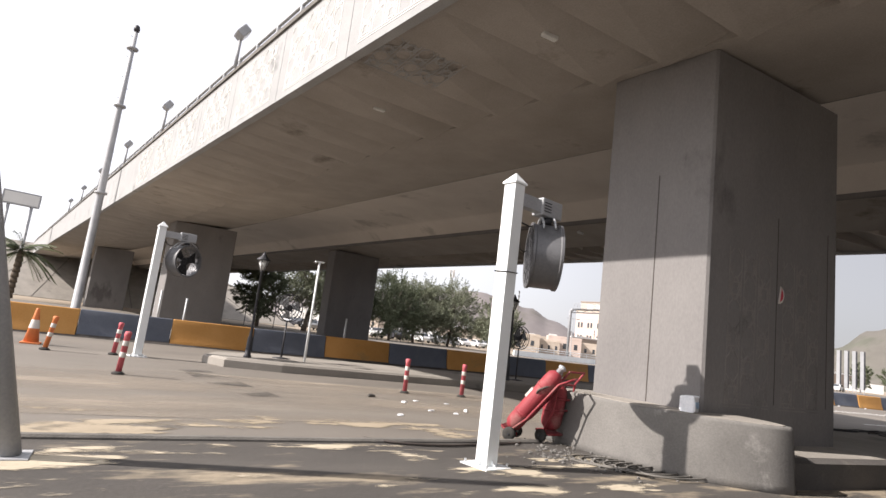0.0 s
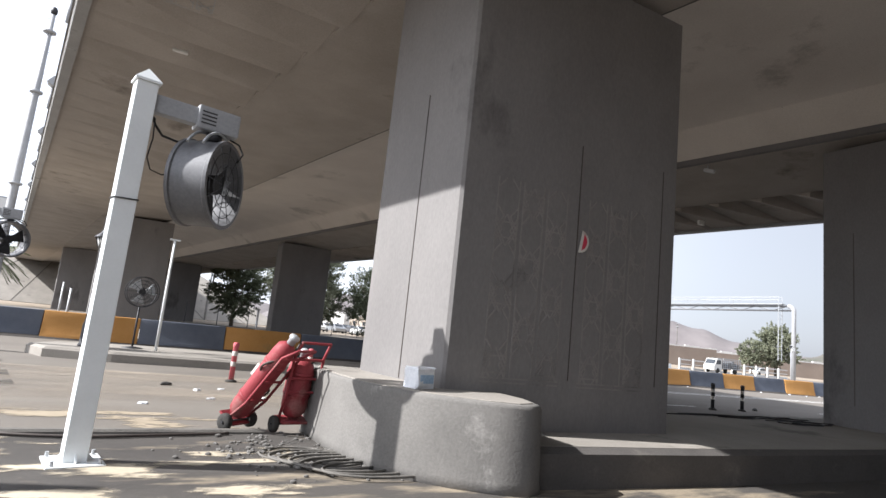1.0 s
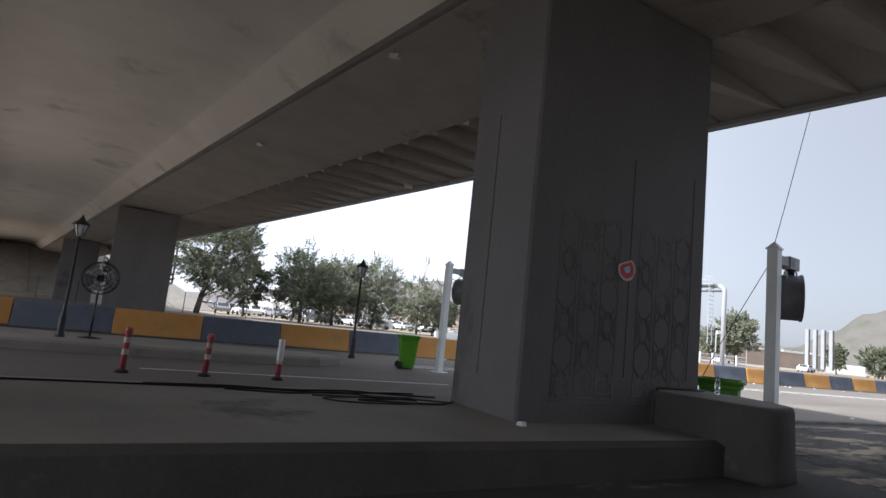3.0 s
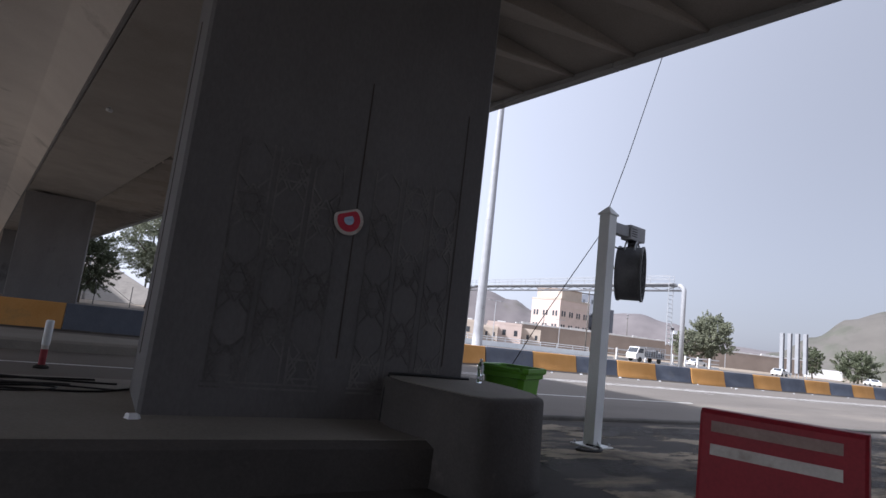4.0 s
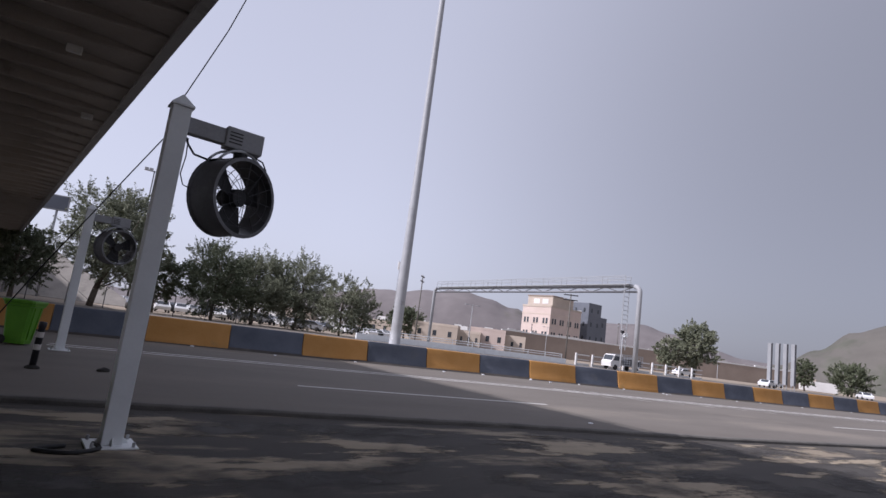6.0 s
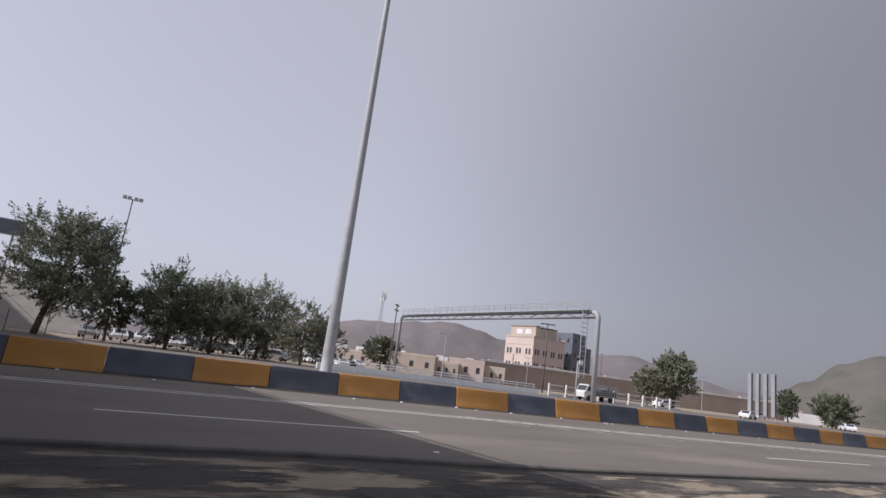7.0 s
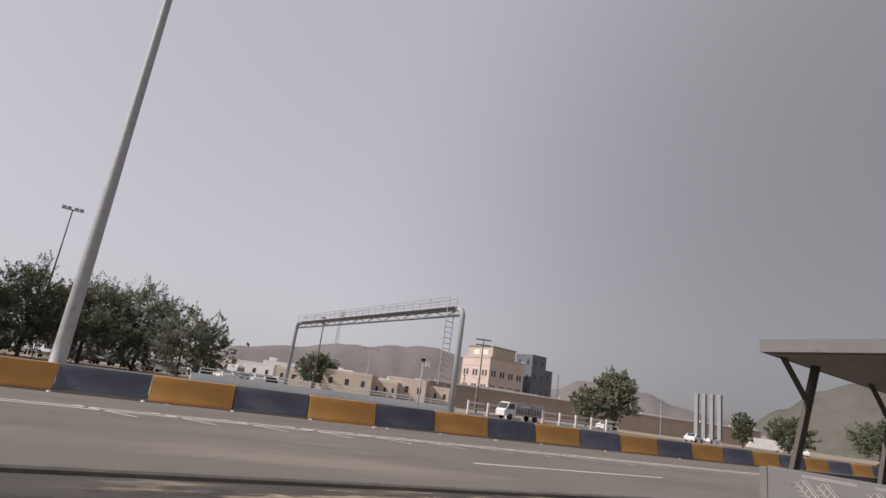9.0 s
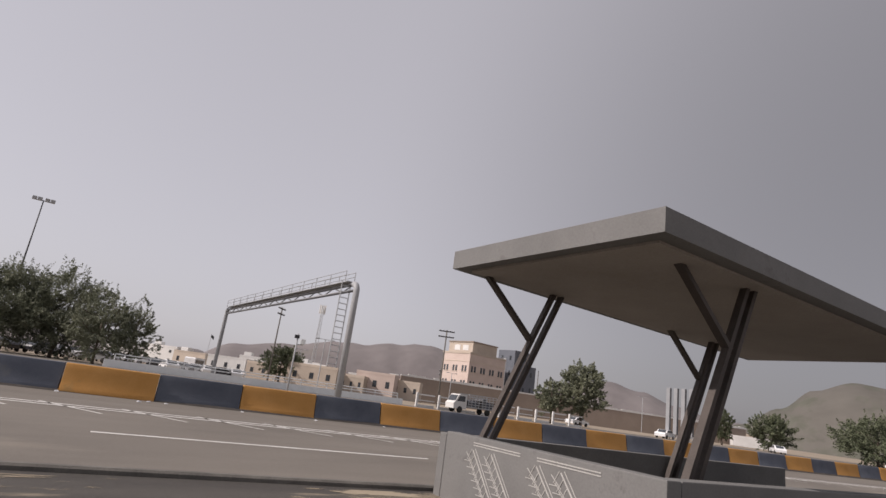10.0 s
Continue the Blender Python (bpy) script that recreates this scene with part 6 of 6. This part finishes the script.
for k in range(11):
    bm = bmesh.new()
    rod(bm, (0.8 + 3.0 * k, 0, 0.7), (0.8 + 3.0 * k, 0, 1.3), 0.05, n=5)
    part("post", bm, M["white"], lw2)
for z in (1.0, 1.28):
    bm = bmesh.new()
    rod(bm, (0.8, 0, z), (30.8, 0, z), 0.045, n=5)
    part("rail", bm, M["white"], lw2)

# mesh fence line in front of the trees
for k in range(10):
    x = 6.0 + 3.0 * k
    bm = bmesh.new()
    rod(bm, (x, 61.0, -0.05), (x, 61.0, 2.0), 0.04, n=5)
    one("fence_post", bm, M["dark"], "thin dark fence post beyond the far road", "fence post", "fence posts")

# four tall sign panels standing in a row
for k in range(4):
    sg = thing("sign_panel", (128.7, 61.0 - 1.42 * k, -0.05), "tall narrow pale sign panel on open ground", "sign", "tall sign panels", -62)
    bm = bmesh.new()
    box(bm, (-0.4, -0.12, 0.9), (0.4, 0.12, 8.3), bevel=0.02)
    part("panel", bm, M["screen"], sg)
    bm = bmesh.new()
    box(bm, (0.16, -0.16, 0.9), (0.43, -0.121, 8.3))
    part("edge_strip", bm, M["dark"], sg)
    for s in (-0.25, 0.25):
        bm = bmesh.new()
        rod(bm, (s, 0, 0), (s, 0, 0.92), 0.07, n=6)
        part("leg", bm, M["greysteel"], sg)


# ---- poles and billboards ----
def utility_pole(at, h, turn, lab="wooden utility pole with cross arms"):
    u = thing("utility_pole", at, lab, "utility pole", "utility poles", turn)
    bm = bmesh.new()
    rod(bm, (0, 0, 0), (0, 0, h), 0.15, 0.1)
    part("pole", bm, M["kerb"], u)
    for z in (h - 0.3, h - 1.2):
        bm = bmesh.new()
        box(bm, (-1.3, -0.09, z), (1.3, 0.09, z + 0.18))
        arm = part("cross_arm", bm, M["dark"], u)
        for x in (-1.15, -0.5, 0.5, 1.15):
            bm = bmesh.new()
            lathe(bm, [(0.05, z + 0.12), (0.09, z + 0.2), (0.05, z + 0.34)], 8, Matrix.Translation((x, 0, 0)))
            part("insulator", bm, M["galv"], arm)
    return u


lead = utility_pole((93.4, 77.4, -0.05), 12.3, -32)
copy_thing(lead, pose(70.0, 92.0, -0.05, 0, 0, 50))
copy_thing(lead, pose(150.0, 118.0, -0.05, 0, 0, 50))
copy_thing(lead, pose(121.0, 122.0, -4.0, 0, 0, 50))

for x, y, h in ((83.0, 118.0, 7.5), (118.0, 112.0, 7.5), (74.0, 80.0, 7.5), (171.0, 100.0, 9.0)):
    sl = thing("street_lamp", (x, y, -0.05), "thin grey street lamp with a short double arm", "street lamp", "far street lamps")
    bm = bmesh.new()
    rod(bm, (0, 0, 0), (0, 0, h), 0.09, 0.06, 6)
    part("pole", bm, M["galv"], sl)
    bm = bmesh.new()
    rod(bm, (-1.1, 0, h), (1.1, 0, h), 0.04, n=5)
    part("arm", bm, M["galv"], sl)
    for s in (-1.2, 1.2):
        bm = bmesh.new()
        box(bm, (s - 0.3, -0.12, h - 0.06), (s + 0.3, 0.12, h + 0.06))
        part("head", bm, M["greysteel"], sl)

cp = thing("camera_pole", (53.4, 28.0, 0.0), "thin grey pole with a white camera box beyond the barriers", "pole")
bm = bmesh.new()
rod(bm, (0, 0, 0), (0, 0, 3.55), 0.05, 0.04, 8)
part("pole", bm, M["greysteel"], cp)
bm = bmesh.new()
rod(bm, (0, 0, 3.0), (0.34, 0, 3.0), 0.025, n=6)
part("bracket", bm, M["greysteel"], cp)
bm = bmesh.new()
box(bm, (0.2, -0.1, 3.03), (0.44, 0.1, 3.3), bevel=0.03)
part("camera_box", bm, M["white"], cp)
bm = bmesh.new()
box(bm, (-0.16, -0.07, 3.3), (0.08, 0.07, 3.48), bevel=0.02)
part("junction_box", bm, M["dark"], cp)

fp = thing("flag_pole", (65.8, 125.7, -0.05), "thin pole with a small dark flag among the houses", "flag")
bm = bmesh.new()
rod(bm, (0, 0, 0), (0, 0, 7.9), 0.05, 0.03, 6)
part("pole", bm, M["galv"], fp)
bm = bmesh.new()
rings = []
for k in range(7):
    u, w = 0.11 * k, 0.06 * math.sin(1.3 * k)
    rings.append([(u, w - 0.01, 7.8 - 0.06 * k), (u, w + 0.01, 7.8 - 0.06 * k), (u, w + 0.01, 7.25 - 0.08 * k), (u, w - 0.01, 7.25 - 0.08 * k)])
loft(bm, rings)
part("cloth", bm, M["dark"], fp)

fl = thing("flood_mast", (24.0, 190.0, -0.05), "very tall thin mast with a ring of floodlights", "mast")
bm = bmesh.new()
rod(bm, (0, 0, 0), (0, 0, 40.2), 0.3, 0.15, 8)
part("shaft", bm, M["dark"], fl)
for s in (-2.2, -0.9, 0.9, 2.2):
    bm = bmesh.new()
    box(bm, (s - 0.55, -0.4, 39.9), (s + 0.55, 0.4, 40.9), bevel=0.1)
    part("lamp_head", bm, M["greysteel"], fl)
bm = bmesh.new()
rod(bm, (-2.4, 0, 40.0), (2.4, 0, 40.0), 0.12, n=5)
part("cross_bar", bm, M["dark"], fl)

ct = thing("cell_tower", (113.0, 195.0, -0.05), "lattice mobile tower with antenna panels", "tower")
bm = bmesh.new()
for a in (0, 120, 240):
    p = Vector((math.cos(radians(a)), math.sin(radians(a)), 0))
    rod(bm, p * 0.9, p * 0.45 + Vector((0, 0, 28)), 0.09, 0.07, 5)
for k in range(18):
    z0, z1 = 1.55 * k, 1.55 * k + 1.55
    for a in (0, 120, 240):
        r0, r1 = 0.9 - 0.45 * z0 / 28, 0.9 - 0.45 * z1 / 28
        rod(bm, (r0 * math.cos(radians(a)), r0 * math.sin(radians(a)), z0), (r1 * math.cos(radians(a + 120)), r1 * math.sin(radians(a + 120)), z1), 0.05, n=4)
part("lattice_shaft", bm, M["galv"], ct)
for a in (20, 100, 180, 260, 330):
    bm = bmesh.new()
    box(bm, (-0.2, -0.12, 25.0), (0.2, 0.12, 28.2), pose(0, 0, 0, 0, 0, a) @ Matrix.Translation((0.95, 0, 0)))
    part("antenna_panel", bm, M["house_white"], ct)


def billboard(at, w, h, z, turn, label, skin="house_grey"):
    b = thing("billboard", at, label, "billboard", "billboards", turn)
    bm = bmesh.new()
    box(bm, (-w / 2, -0.2, z), (w / 2, 0.2, z + h), bevel=0.05)
    panel = part("panel", bm, M["screen"], b)
    bm = bmesh.new()
    box(bm, (-w / 2 + 0.15, -0.215, z + 0.15), (w / 2 - 0.15, -0.2, z + h - 0.15))
    part("face", bm, M[skin], panel)
    for s in (-w * 0.3, w * 0.3):
        bm = bmesh.new()
        rod(bm, (s, 0, 0), (s, 0, z), 0.14, n=8)
        part("leg", bm, M["greysteel"], b)
    return b


billboard((-9.9, 70.0, -0.05), 3.2, 1.4, 9.2, 12, "pale grey billboard on two steel legs", "house_white")
billboard((11.4, 86.0, -0.05), 6.0, 2.0, 11.1, -5, "dark backed billboard on two steel legs")

# ---- hills ----
def hill(name, bearing, distance, ridge, mat, label, depth=260.0, seed=1):
    """A ridge seen along bearings (degrees from y towards x): pairs of bearing and height as degrees of elevation."""
    bm = bmesh.new()
    n, rows = 72, 9
    b0, b1 = ridge[0][0], ridge[-1][0]
    grid = []
    for j in range(rows):
        s = j / (rows - 1)
        lift = math.sin(math.pi * s) ** 0.8 if s <= 0.5 else 1.0 - (s - 0.5) * 0.6
        line = []
        for i in range(n):
            b = b0 + (b1 - b0) * i / (n - 1)
            for (p, hp), (q, hq) in zip(ridge, ridge[1:]):
                if p <= b <= q:
                    f = (b - p) / (q - p)
                    f = f * f * (3 - 2 * f)
                    e = hp + (hq - hp) * f
                    break
            dd = distance + depth * (s - 0.5)
            x, y = 27 + dd * math.sin(radians(b)), dd * math.cos(radians(b))
            hgt = distance * math.tan(radians(max(e, 0.02))) * lift
            hgt *= 1 + 0.06 * noise.noise((x * 0.012 + seed, y * 0.012, 0)) + 0.03 * noise.noise((x * 0.05, y * 0.05, seed))
            line.append(bm.verts.new((x, y, hgt - 1.0)))
        grid.append(line)
    for a, b in zip(grid, grid[1:]):
        for i in range(n - 1):
            f = bm.faces.new((a[i], a[i + 1], b[i + 1], b[i]))
            f.smooth = True
    return one(name, bm, M[mat], label, "hill", "hills", kind="structure")


hill("backdrop_hill", 30, 900, [(8, 0.1), (13, 2.6), (18, 3.3), (22.5, 4.2), (25, 4.2), (28, 4.7), (31.5, 5.15), (34, 4.8), (36.7, 4.0), (39, 3.0), (43, 1.6), (47, 0.1)], "hill", "hazy brown rocky hill beyond the town", seed=3)
hill("backdrop_hill", 50, 1000, [(40, 0.1), (44, 2.6), (46.2, 3.6), (48.7, 3.85), (52, 3.2), (55, 2.3), (58, 1.7), (63, 1.3), (70, 0.1)], "hill", "lower hazy brown hill", seed=7)
hill("backdrop_hill", 68, 700, [(57.4, 0.1), (60.5, 1.6), (63.3, 3.2), (65.8, 4.9), (68.2, 5.75), (70.5, 5.5), (74, 4.6), (79, 3.0), (86, 0.3)], "hill_green", "rounded scrubby green brown hill", seed=5)
hill("backdrop_hill", -5, 1200, [(-30, 0.3), (-18, 1.3), (-10, 1.9), (-5, 1.5), (0, 0.8), (4, 0.8), (9, 1.5), (14, 0.3)], "hill", "far low hazy ridge", seed=9)
